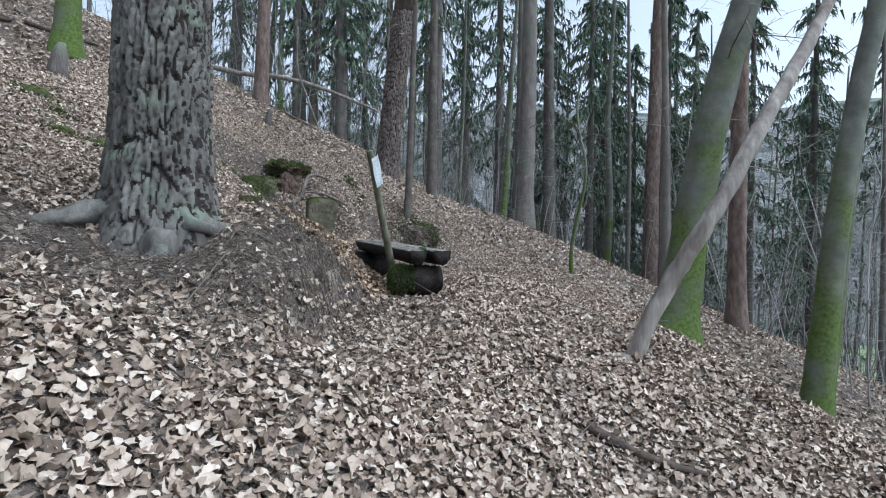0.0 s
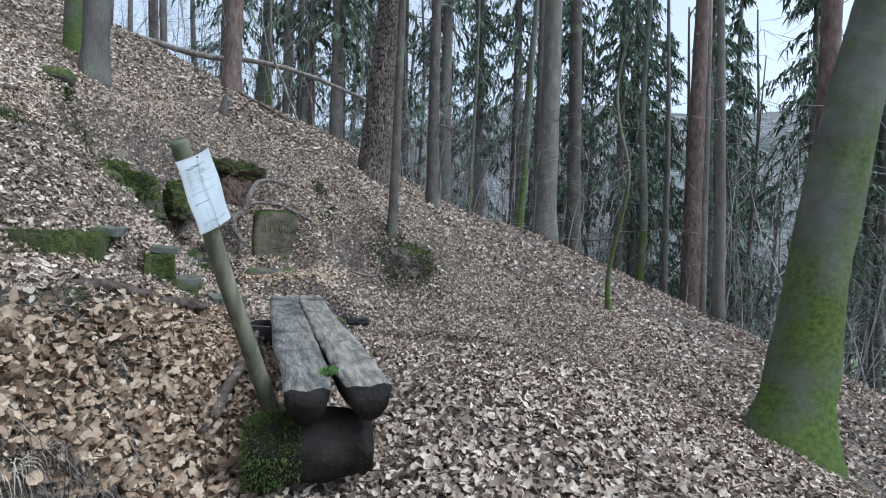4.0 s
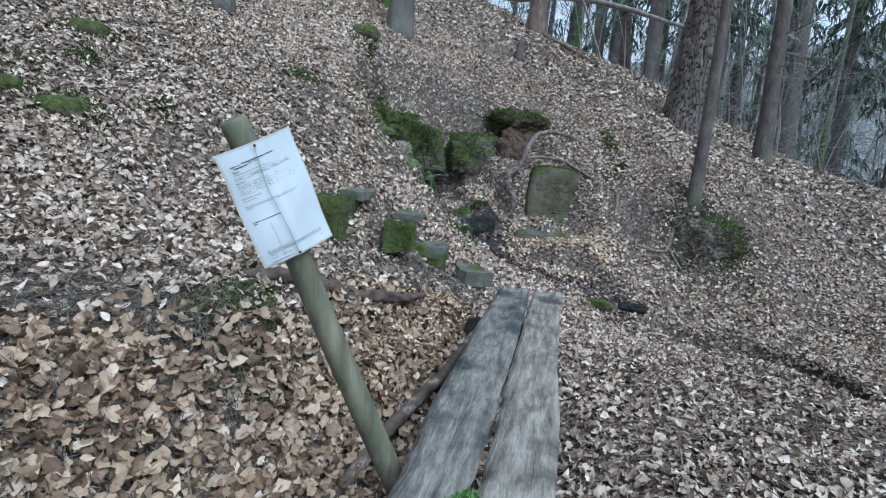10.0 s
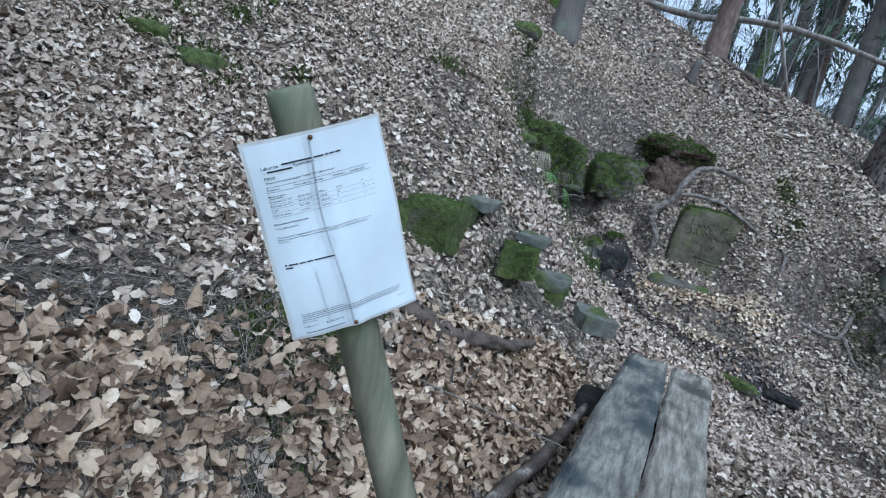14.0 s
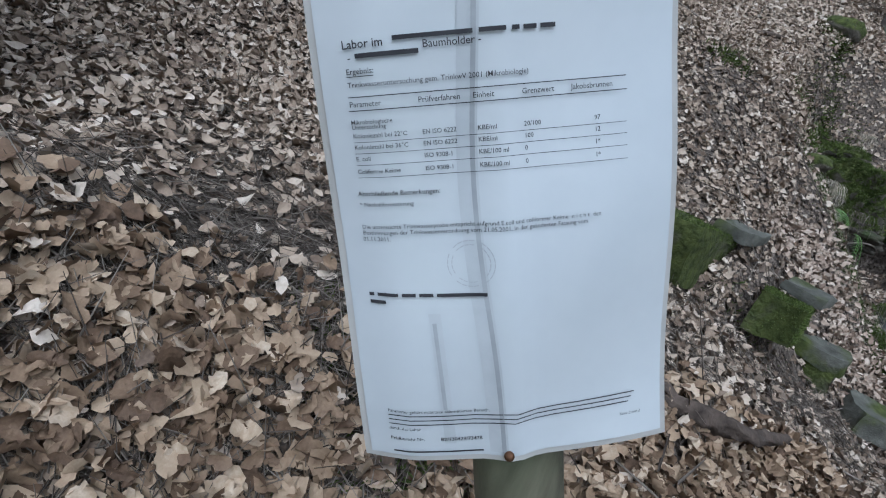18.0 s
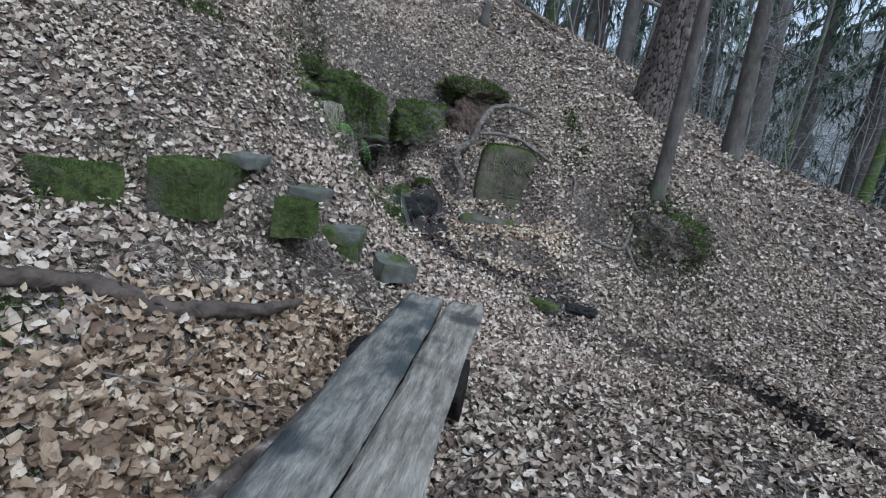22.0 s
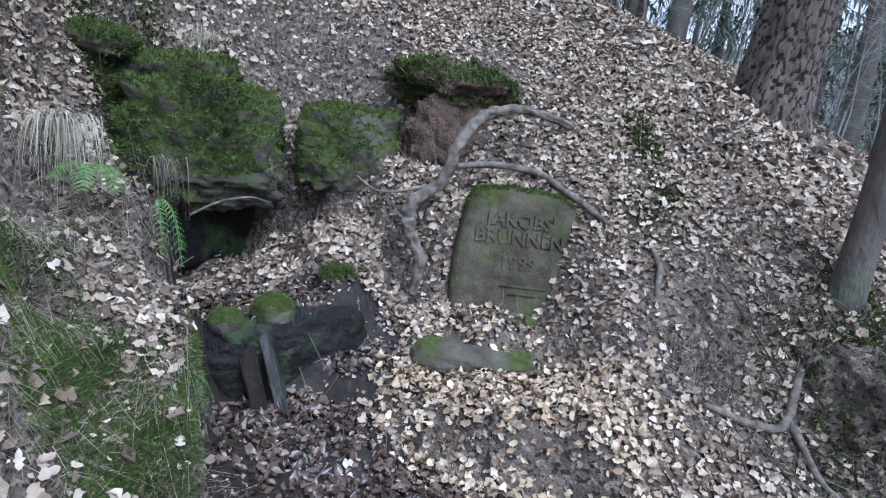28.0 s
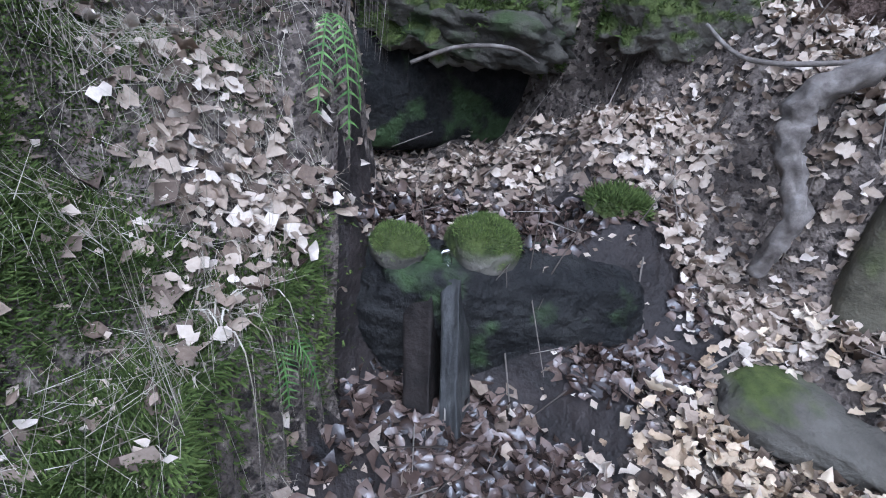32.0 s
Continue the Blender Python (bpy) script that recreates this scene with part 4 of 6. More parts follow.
def tree(name, label, x, y, r, h, material, lean=(0, 0), flare=1.5, branches=6, seed=1, reach=1.6, low=0.12, group="", wob=0.1, sides=16):
    root = thing(name, label, "tree", group, (x, y, ground(x, y)))
    inv = root.matrix_world.inverted()
    line = trunk_line(x, y, h, lean, 22, wob, seed)
    radii = [r * (1 + (flare - 1) * math.exp(-i * h / 21 * 3.0)) * (1 - 0.72 * i / 21) for i in range(22)]
    line, radii = fine(line, radii, 60 if sides > 12 else 24)
    bm = bmesh.new()
    tube(bm, line, radii, sides, 0.1, seed)
    bm.transform(inv)
    part("trunk", bm, material, root)
    rr = random.Random(seed)
    for _ in range(branches):
        t = rr.uniform(low, 0.6)
        p = Vector(line[int(t * 59)])
        a = rr.uniform(0, 6.28)
        bits = branch_bits(p, Vector((math.cos(a), math.sin(a), rr.uniform(-0.35, 0.25))), reach * rr.uniform(0.5, 1.2), rr)
        V, F = sticks(*[np.array(b) for b in bits])
        mesh_np("branch", V - np.array(root.location), F, TWIG, root)
    return root


def cells(u, v, period, seed):
    """Distance to the nearest and the second nearest of jittered cell points; u wraps after period cells."""
    iu, iv = np.floor(u).astype(int), np.floor(v).astype(int)
    d1, d2 = np.full(u.shape, 9.0), np.full(u.shape, 9.0)
    ident = np.zeros(u.shape)
    for a in (-1, 0, 1):
        for b in (-1, 0, 1):
            cu, cv = iu + a, iv + b
            h = (np.mod(cu, period) * 73856093) ^ (cv * 19349663) ^ (seed * 83492791)
            j1, j2 = (h % 1000) / 1000.0, ((h // 1000) % 1000) / 1000.0
            d = np.hypot(cu + 0.1 + 0.8 * j1 - u, cv + 0.1 + 0.8 * j2 - v)
            near = d < d1
            d2 = np.where(near, d1, np.minimum(d2, d))
            ident = np.where(near, j1 * 0.7 + j2 * 0.3, ident)
            d1 = np.where(near, d, d1)
    return d1, d2, ident


def plated_trunk(name, label, x, y, r, h, material, lean, flare, rows, plate_u, plate_v, depth, seed, roots, branches=4):
    """A pine whose thick bark is broken into plates with deep cracks between them."""
    root = thing(name, label, "tree", "", (x, y, ground(x, y)))
    z0 = -0.45
    sides = 190
    top = 4.2
    a = np.linspace(0, 2 * np.pi, sides, endpoint=False)
    zz = np.linspace(z0, top, rows)
    A, Z = np.meshgrid(a, zz)
    lobes = sum(w * np.exp(np.minimum(8 * (np.cos(A - radians(b)) - 1), 0)) for b, w in roots)
    R = r * (1 - 0.03 * Z) + r * (flare - 1) * np.exp(-np.maximum(Z - z0 * 0.4, 0) * 2.6) * (0.35 + lobes)
    nu = max(6, int(round(2 * np.pi * r / plate_u)))
    u = A / (2 * np.pi) * nu + 0.4 * np.sin(Z * 4.1 + 2 * A) + 0.25 * np.sin(Z * 11 + 5 * A)
    ca, sa = np.cos(A), np.sin(A)
    u = u + 0.16 * wave(9 * ca + 2 * Z, 9 * sa + 6 * Z, 1.0, seed) + 0.08 * wave(26 * ca, 26 * sa + 24 * Z, 1.0, seed + 1)
    vv = Z / plate_v + 0.25 * np.sin(2 * A) + 0.12 * wave(18 * ca + Z, 18 * sa + 14 * Z, 1.0, seed + 2)
    d1, d2, ident = cells(u, vv, nu, seed)
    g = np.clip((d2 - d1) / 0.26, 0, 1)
    rnd = np.random.default_rng(seed)
    R = R + depth * (g**0.45 - 0.7) + depth * 0.5 * (ident - 0.5) * g + rnd.normal(0, 0.002, R.shape)
    d1, d2, _ = cells(u * 2.3, vv * 2.6, int(nu * 2.3), seed + 5)
    e = np.clip((d2 - d1) / 0.2, 0, 1)
    R = R + depth * 0.4 * e
    V = np.stack([lean[0] * Z + R * np.cos(A), lean[1] * Z + R * np.sin(A), Z], -1).reshape(-1, 3)
    i = np.arange(rows - 1)[:, None] * sides + np.arange(sides)
    k = np.arange(rows - 1)[:, None] * sides + (np.arange(sides) + 1) % sides
    ob = mesh_np("trunk", V, np.stack([i, k, k + sides, i + sides], -1).reshape(-1, 4), material, root)
    # faces in the cracks between plates take the near-black crack colour
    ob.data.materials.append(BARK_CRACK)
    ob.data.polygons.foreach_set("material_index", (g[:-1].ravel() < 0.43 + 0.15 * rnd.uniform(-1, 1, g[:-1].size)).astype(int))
    bm = bmesh.new()
    tube(bm, [(lean[0] * s, lean[1] * s, s) for s in np.linspace(top - 0.02, h, 10)], [r * (1 - 0.03 * top) * (1 - 0.06 * q) for q in range(10)], 24, 0.06, seed)
    part("upper_trunk", bm, material, root)
    rr = random.Random(seed)
    for _ in range(branches):
        s = rr.uniform(4, 8)
        bits = branch_bits(Vector((lean[0] * s, lean[1] * s, s)), Vector((rr.uniform(-1, 1), rr.uniform(-1, 1), 0)), 1.6, rr)
        V, F = sticks(*[np.array(b) for b in bits])
        mesh_np("branch", V, F, TWIG, root)
    return root


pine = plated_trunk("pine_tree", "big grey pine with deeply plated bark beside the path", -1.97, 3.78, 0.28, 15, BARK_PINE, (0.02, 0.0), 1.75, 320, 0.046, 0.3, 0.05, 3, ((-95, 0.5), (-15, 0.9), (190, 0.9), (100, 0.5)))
for k, (pts, rad) in enumerate((
    (((-2.1, 3.6, 2.33), (-2.35, 3.4, 2.27), (-2.6, 3.15, 2.2), (-2.85, 2.75, 2.1)), (0.11, 0.065, 0.05, 0.02)),
    (((-1.72, 3.6, 2.28), (-1.5, 3.6, 2.2), (-1.3, 3.75, 2.16), (-1.05, 4.0, 2.04)), (0.09, 0.05, 0.035, 0.015)),
    (((-1.85, 3.55, 2.2), (-1.7, 3.25, 2.03), (-1.6, 3.0, 1.9)), (0.12, 0.07, 0.02)),
)):
    bm = bmesh.new()
    p, q = fine(pts, rad, 18)
    tube(bm, p, q, 16, 0.7, k)
    bm.transform(pine.matrix_world.inverted())
    part("root", bm, BARK_PINE, pine)
plated_trunk("pine_tree", "stout grey-brown pine with scaly bark on the slope", -1.78, 14.35, 0.29, 19, BARK_SCALY, (0.1, 0), 1.35, 150, 0.085, 0.13, 0.035, 8, ((-90, 0.6), (0, 0.6), (180, 0.6), (60, 0.4)), 8)

tree("young_spruce", "thin straight grey young spruce above the mossy mound", -1.03, 12.08, 0.08, 12, BARK_NEAR, (0.045, 0), 1.35, 12, 5, 1.0, 0.25)
tree("spruce_tree", "slender straight grey spruce on the slope", -0.65, 16.3, 0.15, 17, BARK_NEAR, (0.01, 0), 1.4, 14, 6, 1.6, 0.08)
tree("spruce_tree", "tall straight spruce with reddish bark", 2.6, 20, 0.34, 25, BARK_FAR, (0.01, 0), 1.4, 10, 7, 2.2, 0.08)
tree("spruce_tree", "tall straight spruce with reddish bark", 3.55, 20.7, 0.24, 25, BARK_FAR, (0.0, 0), 1.3, 10, 8, 2.2, 0.08)
tree("beech_tree", "thin leaning green-barked beech pole", 1.75, 19.6, 0.11, 12, BARK_BEECH, (0.06, 0), 1.2, 6, 18)
tree("spruce_tree", "tall slim spruce with reddish-brown bark", 8.6, 23.8, 0.36, 27, BARK_RED, (0.012, 0), 1.3, 8, 9, 2.0)
tree("birch_tree", "pale slim birch trunk", 9.5, 24.9, 0.16, 24, DEAD, (0.0, 0), 1.2, 6, 19, 2.0)
tree("pine_tree", "grey pine on the upper slope", -5.72, 11.4, 0.2, 15, BARK_FAR, (0.03, 0), 1.4, 4, 10)
tree("beech_tree", "greenish beech on the upper slope", -6.7, 12.3, 0.19, 15, BARK_BEECH, (0.02, 0), 1.4, 4, 11)
tree("pine_tree", "reddish pine at the crest of the slope", -6.35, 17.6, 0.24, 17, BARK_RED, (0.04, 0), 1.4, 6, 12)
tree("beech_tree", "mossy-footed beech high on the slope", -7.3, 10.1, 0.22, 15, BARK_BEECH, (0.06, 0), 1.7, 4, 13)
tree("beech_tree", "big leaning beech with a green mossy trunk", 3.35, 8.35, 0.3, 14, BARK_BEECH, (0.25, 0.03), 1.85, 5, 14, 2.2, 0.3, wob=0.5, sides=24)
tree("beech_tree", "leaning mossy beech on the lower slope", 4.85, 7.5, 0.18, 14, BARK_BEECH, (0.17, 0.06), 1.5, 5, 15, 2.0, 0.25, wob=0.4, sides=20)
tree("beech_tree", "slim dark beech on the lower slope", 6.3, 9.3, 0.16, 15, BARK_BEECH, (0.14, 0.05), 1.4, 6, 16, 2.0, 0.2)
tree("spruce_tree", "reddish spruce behind the leaning beech", 7.6, 14.6, 0.25, 22, BARK_RED, (0.0, 0), 1.4, 6, 17, 2.0)
tree("beech_tree", "slim bent beech sapling on the slope", 3.05, 13.45, 0.05, 7, BARK_BEECH, (0.06, 0), 1.6, 8, 20, 1.2, 0.2, wob=0.7)

bm = bmesh.new()
p, q = fine([(1.46, 4.46, 0.95), (1.62, 4.44, 1.45), (1.9, 4.42, 2.0), (2.22, 4.47, 2.5), (2.75, 4.8, 3.25), (3.43, 5.32, 4.09), (4.3, 5.9, 5.4), (5.2, 6.5, 7)], [0.095, 0.07, 0.066, 0.068, 0.066, 0.062, 0.05, 0.03], 80)
tube(bm, p, q, 18, 0.25, 3)
dead = tagged(part("leaning_dead_trunk", bm, DEAD), "bleached barkless dead trunk leaning against the trees", "dead tree")
for k, (a, b) in enumerate((((1.45, 4.35, 1.25), (1.3, 4.3, 0.98)), ((1.56, 4.5, 1.2), (1.72, 4.38, 0.92)))):
    bm = bmesh.new()
    tube(bm, [Vector(a), Vector(a).lerp(Vector(b), 0.5) + Vector((0, 0, 0.03)), b], [0.05, 0.035, 0.012], 8, 0.4, k)
    part("root", bm, DEAD, dead)


def curve_thing(name, label, category, pts, rad, material, n=30, sides=10, rough=0.3, seed=0, on_ground=None):
    """A log, root or stick along a bent line; on_ground: heights of its middle over the soil, in place of z."""
    if on_ground is not None:
        pts = [(x, y, ground(x, y) + on_ground) for x, y in pts]
    bm = bmesh.new()
    p, q = fine(pts, rad, n)
    p = [v + Vector((noise.noise(v * 5 + Vector((seed, 0, 0))), noise.noise(v * 5 + Vector((0, seed, 9))), noise.noise(v * 5))) * max(rad) * 0.35 for v in p]
    tube(bm, p, q, sides, rough, seed)
    return tagged(part(name, bm, material), label, category)


curve_thing("fallen_branch", "dark fallen branch lying across the path edge", "branch", [(0.82, 3.06), (1.0, 2.95), (1.2, 2.9), (1.4, 2.88)], [0.03, 0.028, 0.022, 0.015], LOG_DARK, on_ground=0.03, seed=1)
curve_thing("fallen_log", "long thin fallen trunk spanning the slope behind the pines", "log", [(-9.6, 18.7, 8.35), (-7.8, 19.0, 7.9), (-6.3, 19.0, 7.75), (-4.6, 18.9, 7.3), (-2.6, 18.6, 6.45)], [0.09, 0.085, 0.08, 0.07, 0.04], DEAD, seed=2)
curve_thing("fallen_log", "dark fallen trunk lying high on the leafy slope", "log", [(-6.0, 5.9), (-7.3, 7.0), (-8.4, 8.2), (-8.9, 9.7), (-8.85, 10.7)], [0.07, 0.07, 0.065, 0.06, 0.05], LOG_DARK, on_ground=0.08, seed=3)
curve_thing("fallen_log", "dark forked branch high on the slope", "log", [(-8.8, 11.0), (-8.4, 11.6), (-8.0, 12.1)], [0.05, 0.045, 0.03], LOG_DARK, on_ground=0.06, seed=4)
curve_thing("hanging_branch", "pale bare branch hanging down to the slope", "branch", [(-4.25, 17.0, 5.5), (-4.5, 16.7, 6.3), (-4.75, 16.4, 7.2), (-4.7, 16.2, 8.4)], [0.025, 0.03, 0.03, 0.02], DEAD, seed=5)
curve_thing("fallen_branch", "thin brown stick on the leafy slope", "branch", [(-5.12, 8.97), (-5.15, 9.4), (-5.05, 9.8)], [0.02, 0.025, 0.015], LOG_DARK, on_ground=0.03, seed=6)
curve_thing("fallen_branch", "dark rotting branch on the crest", "branch", [(-5.9, 17.2), (-5.0, 16.8), (-4.2, 16.4)], [0.05, 0.045, 0.03], LOG_DARK, on_ground=0.05, seed=7)
curve_thing("bank_root", "thick dark root running along the edge of the bank", "root", [(-1.64, 5.6, 2.36), (-1.6, 5.8, 2.34), (-1.54, 6.0, 2.28), (-1.46, 6.15, 2.21), (-1.44, 6.38, 2.17), (-1.5, 6.7, 2.1), (-1.64, 7.1, 2.03)], [0.02, 0.03, 0.033, 0.034, 0.03, 0.022, 0.012], LOG_DARK, 60, 14, 0.8, seed=8)
curve_thing("bark_stick", "thick stick with peeling grey bark beside the bench", "branch", [(-0.8, 5.35, 1.75), (-0.9, 5.8, 1.83), (-1.02, 6.35, 1.87), (-1.13, 6.7, 1.9), (-1.27, 7.1, 1.9)], [0.026, 0.028, 0.026, 0.02, 0.012], PEEL, 40, seed=9)
for k, (x, y, r, h, lab) in enumerate(((-6.23, 8.53, 0.13, 0.5, "mossy broken tree stump on the slope"), (-5.97, 6.51, 0.14, 0.45, "small mossy stump on the slope"), (-4.75, 13.83, 0.08, 0.4, "thin grey stump on the slope"))):
    bm = bmesh.new()
    z = ground(x, y)
    tube(bm, [(x, y, z - 0.1), (x, y, z + 0.1), (x + 0.03, y, z + h * 0.7), (x + 0.05, y, z + h)], [r * 1.4, r, r * 0.8, r * 0.45], 12, 0.6, k)
    tagged(part("tree_stump", bm, BARK_FAR), lab, "stump")


# ================= far woods =================
def crown(x, y, z0, h, r0, n, seed, ns=22, tilt=0.5):
    """Needle sprays hanging from a spruce's branches."""
    r = np.random.default_rng(seed)
    t = r.uniform(0, 1, n)
    a = r.uniform(0, 2 * np.pi, n)
    ln = r0 * (1 - 0.85 * t) * r.uniform(0.6, 1.2, n)
    out = np.stack([np.cos(a), np.sin(a), np.zeros(n)], 1)
    base = np.stack([np.full(n, x), np.full(n, y), z0 + t * h], 1)
    s = np.linspace(0.15, 1, ns)[None, :] + r.uniform(-0.03, 0.03, (n, ns))
    P = base[:, None] + out[:, None] * (ln[:, None] * s)[..., None]
    P[..., 2] -= tilt * ln[:, None] * s**1.4
    P = P.reshape(-1, 3) + r.normal(0, 0.06, (n * ns, 3))
    m = len(P)
    hang = np.stack([r.normal(0, 0.12, m), r.normal(0, 0.12, m), -r.uniform(0.15, 0.5, m)], 1) + np.repeat(out, ns, 0) * 0.12
    side = np.stack([r.normal(0, 1, m), r.normal(0, 1, m), np.zeros(m)], 1)
    side /= np.linalg.norm(side, axis=1)[:, None]
    w = r.uniform(0.03, 0.075, m)[:, None] * side
    V = np.stack([P - w, P + w, P + hang + w * 0.15, P + hang - w * 0.15], 1).reshape(-1, 3)
    F = (np.arange(m) * 4)[:, None] + np.arange(4)
    tip = base + out * ln[:, None]
    tip[:, 2] -= tilt * ln
    return (V, F), sticks(base, tip, 0.018, 0.005)


def spruce(label, x, y, r, h, z0, seed, r0=2.6, n=130):
    root = tree("spruce_tree", label, x, y, r, h, BARK_FAR, (0, 0), 1.3, 0, seed, group="far woods")
    (V, F), tw = crown(x, y, ground(x, y) + z0, h - z0, r0, n, seed)
    c = np.array(root.location)
    tagged(mesh_np("needles", V - c, F, NEEDLE, root), kind="stuff")
    tagged(mesh_np("branchwork", tw[0] - c, tw[1], TWIG, root), kind="stuff")


for k, (x, y, z0, r0) in enumerate(((9.3, 32, 3, 2.8), (11.5, 35, 3, 3.0), (5.2, 30, 4, 2.4), (14.5, 33, 3, 3.0), (6.6, 26.5, 4.5, 2.4), (7.9, 29, 3.0, 2.8), (10.5, 27, 2.5, 2.6), (-5.2, 24.5, 4.0, 2.6), (-3.2, 26, 3.0, 2.6), (-7.4, 25, 5, 2.4), (0.6, 30, 6, 2.6), (4.2, 33, 5, 3.0), (13, 24, 4, 2.8), (12.5, 31, 3, 3.0), (17, 26, 5, 3), (-0.8, 25.5, 7, 2.2), (9.0, 36, 3, 3.2), (-11, 27, 6, 2.6), (15, 34, 3, 3.2), (-2, 36, 4, 3), (-8.5, 30, 4, 3), (-5.5, 33, 3, 3), (2.2, 27.5, 5, 2.4), (5.2, 30, 3, 2.6), (11.5, 40, 2, 3.4), (20, 31, 3, 3.2), (-14, 34, 4, 3.2), (0.5, 41, 3, 3.4), (6, 44, 2, 3.4), (-9, 41, 3, 3.4), (18, 42, 2, 3.4), (24, 36, 3, 3.2), (16, 20, 6, 2.6), (21, 22, 5, 2.8), (26, 28, 4, 3))):
    spruce("tall dark green spruce with drooping branches", x, y, 0.2 + 0.03 * (k % 4), 19 + (k * 37) % 6, z0, 100 + k, r0)
rr = random.Random(5)
made = []
while len(made) < 120:
    x, y = rr.uniform(-24, 32), rr.uniform(4, 58)
    if x < 6 and y < 21.5 or x < 8.5 and y < 12 or any(math.hypot(x - a, y - b) < 1.3 for a, b in made) or (x > 9 and y < 22 and rr.random() < 0.35):
        continue
    made.append((x, y))
    kind = rr.random()
    tree("beech_tree" if kind < 0.5 else "spruce_tree", "bare grey tree in the woods behind" if kind < 0.5 else "straight brown spruce trunk in the woods behind", x, y, rr.uniform(0.08, 0.24), rr.uniform(14, 22), BARK_BEECH if kind < 0.35 else (BARK_FAR if kind < 0.8 else BARK_RED), (rr.uniform(-0.04, 0.07), 0), 1.3, 0, 300 + len(made), group="far woods", wob=0.5 if kind < 0.5 else 0.1, sides=9)


def thicket(n, x0, x1, y0, y1, seed, keep, height=(2.5, 9)):
    """Bare saplings and branches, too many to count."""
    rr = random.Random(seed)
    A, B, R0, R1 = [], [], [], []
    while n:
        x, y = rr.uniform(x0, x1), rr.uniform(y0, y1)
        if not keep(x, y):
            continue
        n -= 1
        q = Vector((x, y, ground(x, y) - 0.1))
        h = rr.uniform(*height)
        d = Vector((rr.uniform(-0.2, 0.25), rr.uniform(-0.2, 0.2), 1))
        w = 0.004 + 0.003 * h
        for i in range(6):
            d = (d + Vector((rr.uniform(-0.16, 0.16), rr.uniform(-0.16, 0.16), 0.05))).normalized()
            e = q + d * h / 6
            A.append(q), B.append(e), R0.append(w * (1 - i / 7)), R1.append(w * (1 - (i + 1) / 7))
            for _ in range(4):
                s = q.lerp(e, rr.random())
                o = Vector((rr.uniform(-1, 1), rr.uniform(-1, 1), rr.uniform(-0.1, 0.8))).normalized()
                f = s + o * rr.uniform(0.3, 1.3)
                g = f + (o + Vector((rr.uniform(-0.7, 0.7), rr.uniform(-0.7, 0.7), rr.uniform(-0.4, 0.4)))) * rr.uniform(0.2, 0.6)
                A += [s, f]
                B += [f, g]
                R0 += [w * 0.3, w * 0.2]
                R1 += [w * 0.2, 0.002]
            q = e
    V, F = sticks(np.array(A), np.array(B), np.array(R0), np.array(R1))
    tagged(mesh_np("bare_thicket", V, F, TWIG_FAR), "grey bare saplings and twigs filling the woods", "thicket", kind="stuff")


thicket(640, -26, 32, 21.5, 52, 41, lambda x, y: True, (3, 11))
thicket(300, 7, 36, 3, 24, 42, lambda x, y: x > 8 or y > 15)
thicket(420, -34, 44, 34, 60, 44, lambda x, y: True, (8, 18))
thicket(26, -2.4, 3.5, 16.5, 21, 43, lambda x, y: True, (1.5, 5))


def far_hill():
    """The far side of the valley, a broad wooded rise."""
    n = 90
    V, F = [], []
    for j, (rad, up) in enumerate(((62, -9), (75, -2), (95, 12), (125, 26), (150, 32))):
        for i in range(n + 1):
            a = radians(-95 + 215 * i / n)
            w = 1 + 0.16 * math.sin(3 * a + 1) + 0.05 * math.sin(11 * a)
            V.append((rad * math.sin(a), 8 + rad * math.cos(a), -9 + (up + 9) * w * (0.75 if a < -0.4 else 1.0)))
    for j in range(4):
        for i in range(n):
            k = j * (n + 1) + i
            F.append((k, k + 1, k + n + 2, k + n + 1))
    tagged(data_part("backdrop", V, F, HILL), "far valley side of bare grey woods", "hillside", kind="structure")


far_hill()


# ================= bench =================
bench = thing("log_bench", "weathered split-log bench with a long crack, on dark log supports", "bench", at=(-0.55, 6.2, 1.6))
A, B = Vector((-0.151, 5.11, 2.048)), Vector((-1.081, 7.418, 2.125))
along = (B - A).normalized()
across = along.cross(Vector((0, 0, 1))).normalized()
upw = across.cross(along)
turned = Matrix((across, along, upw)).transposed().to_4x4()
turned.translation = (-0.55, 6.2, 1.6)
bench.matrix_world = turned
binv = turned.inverted()


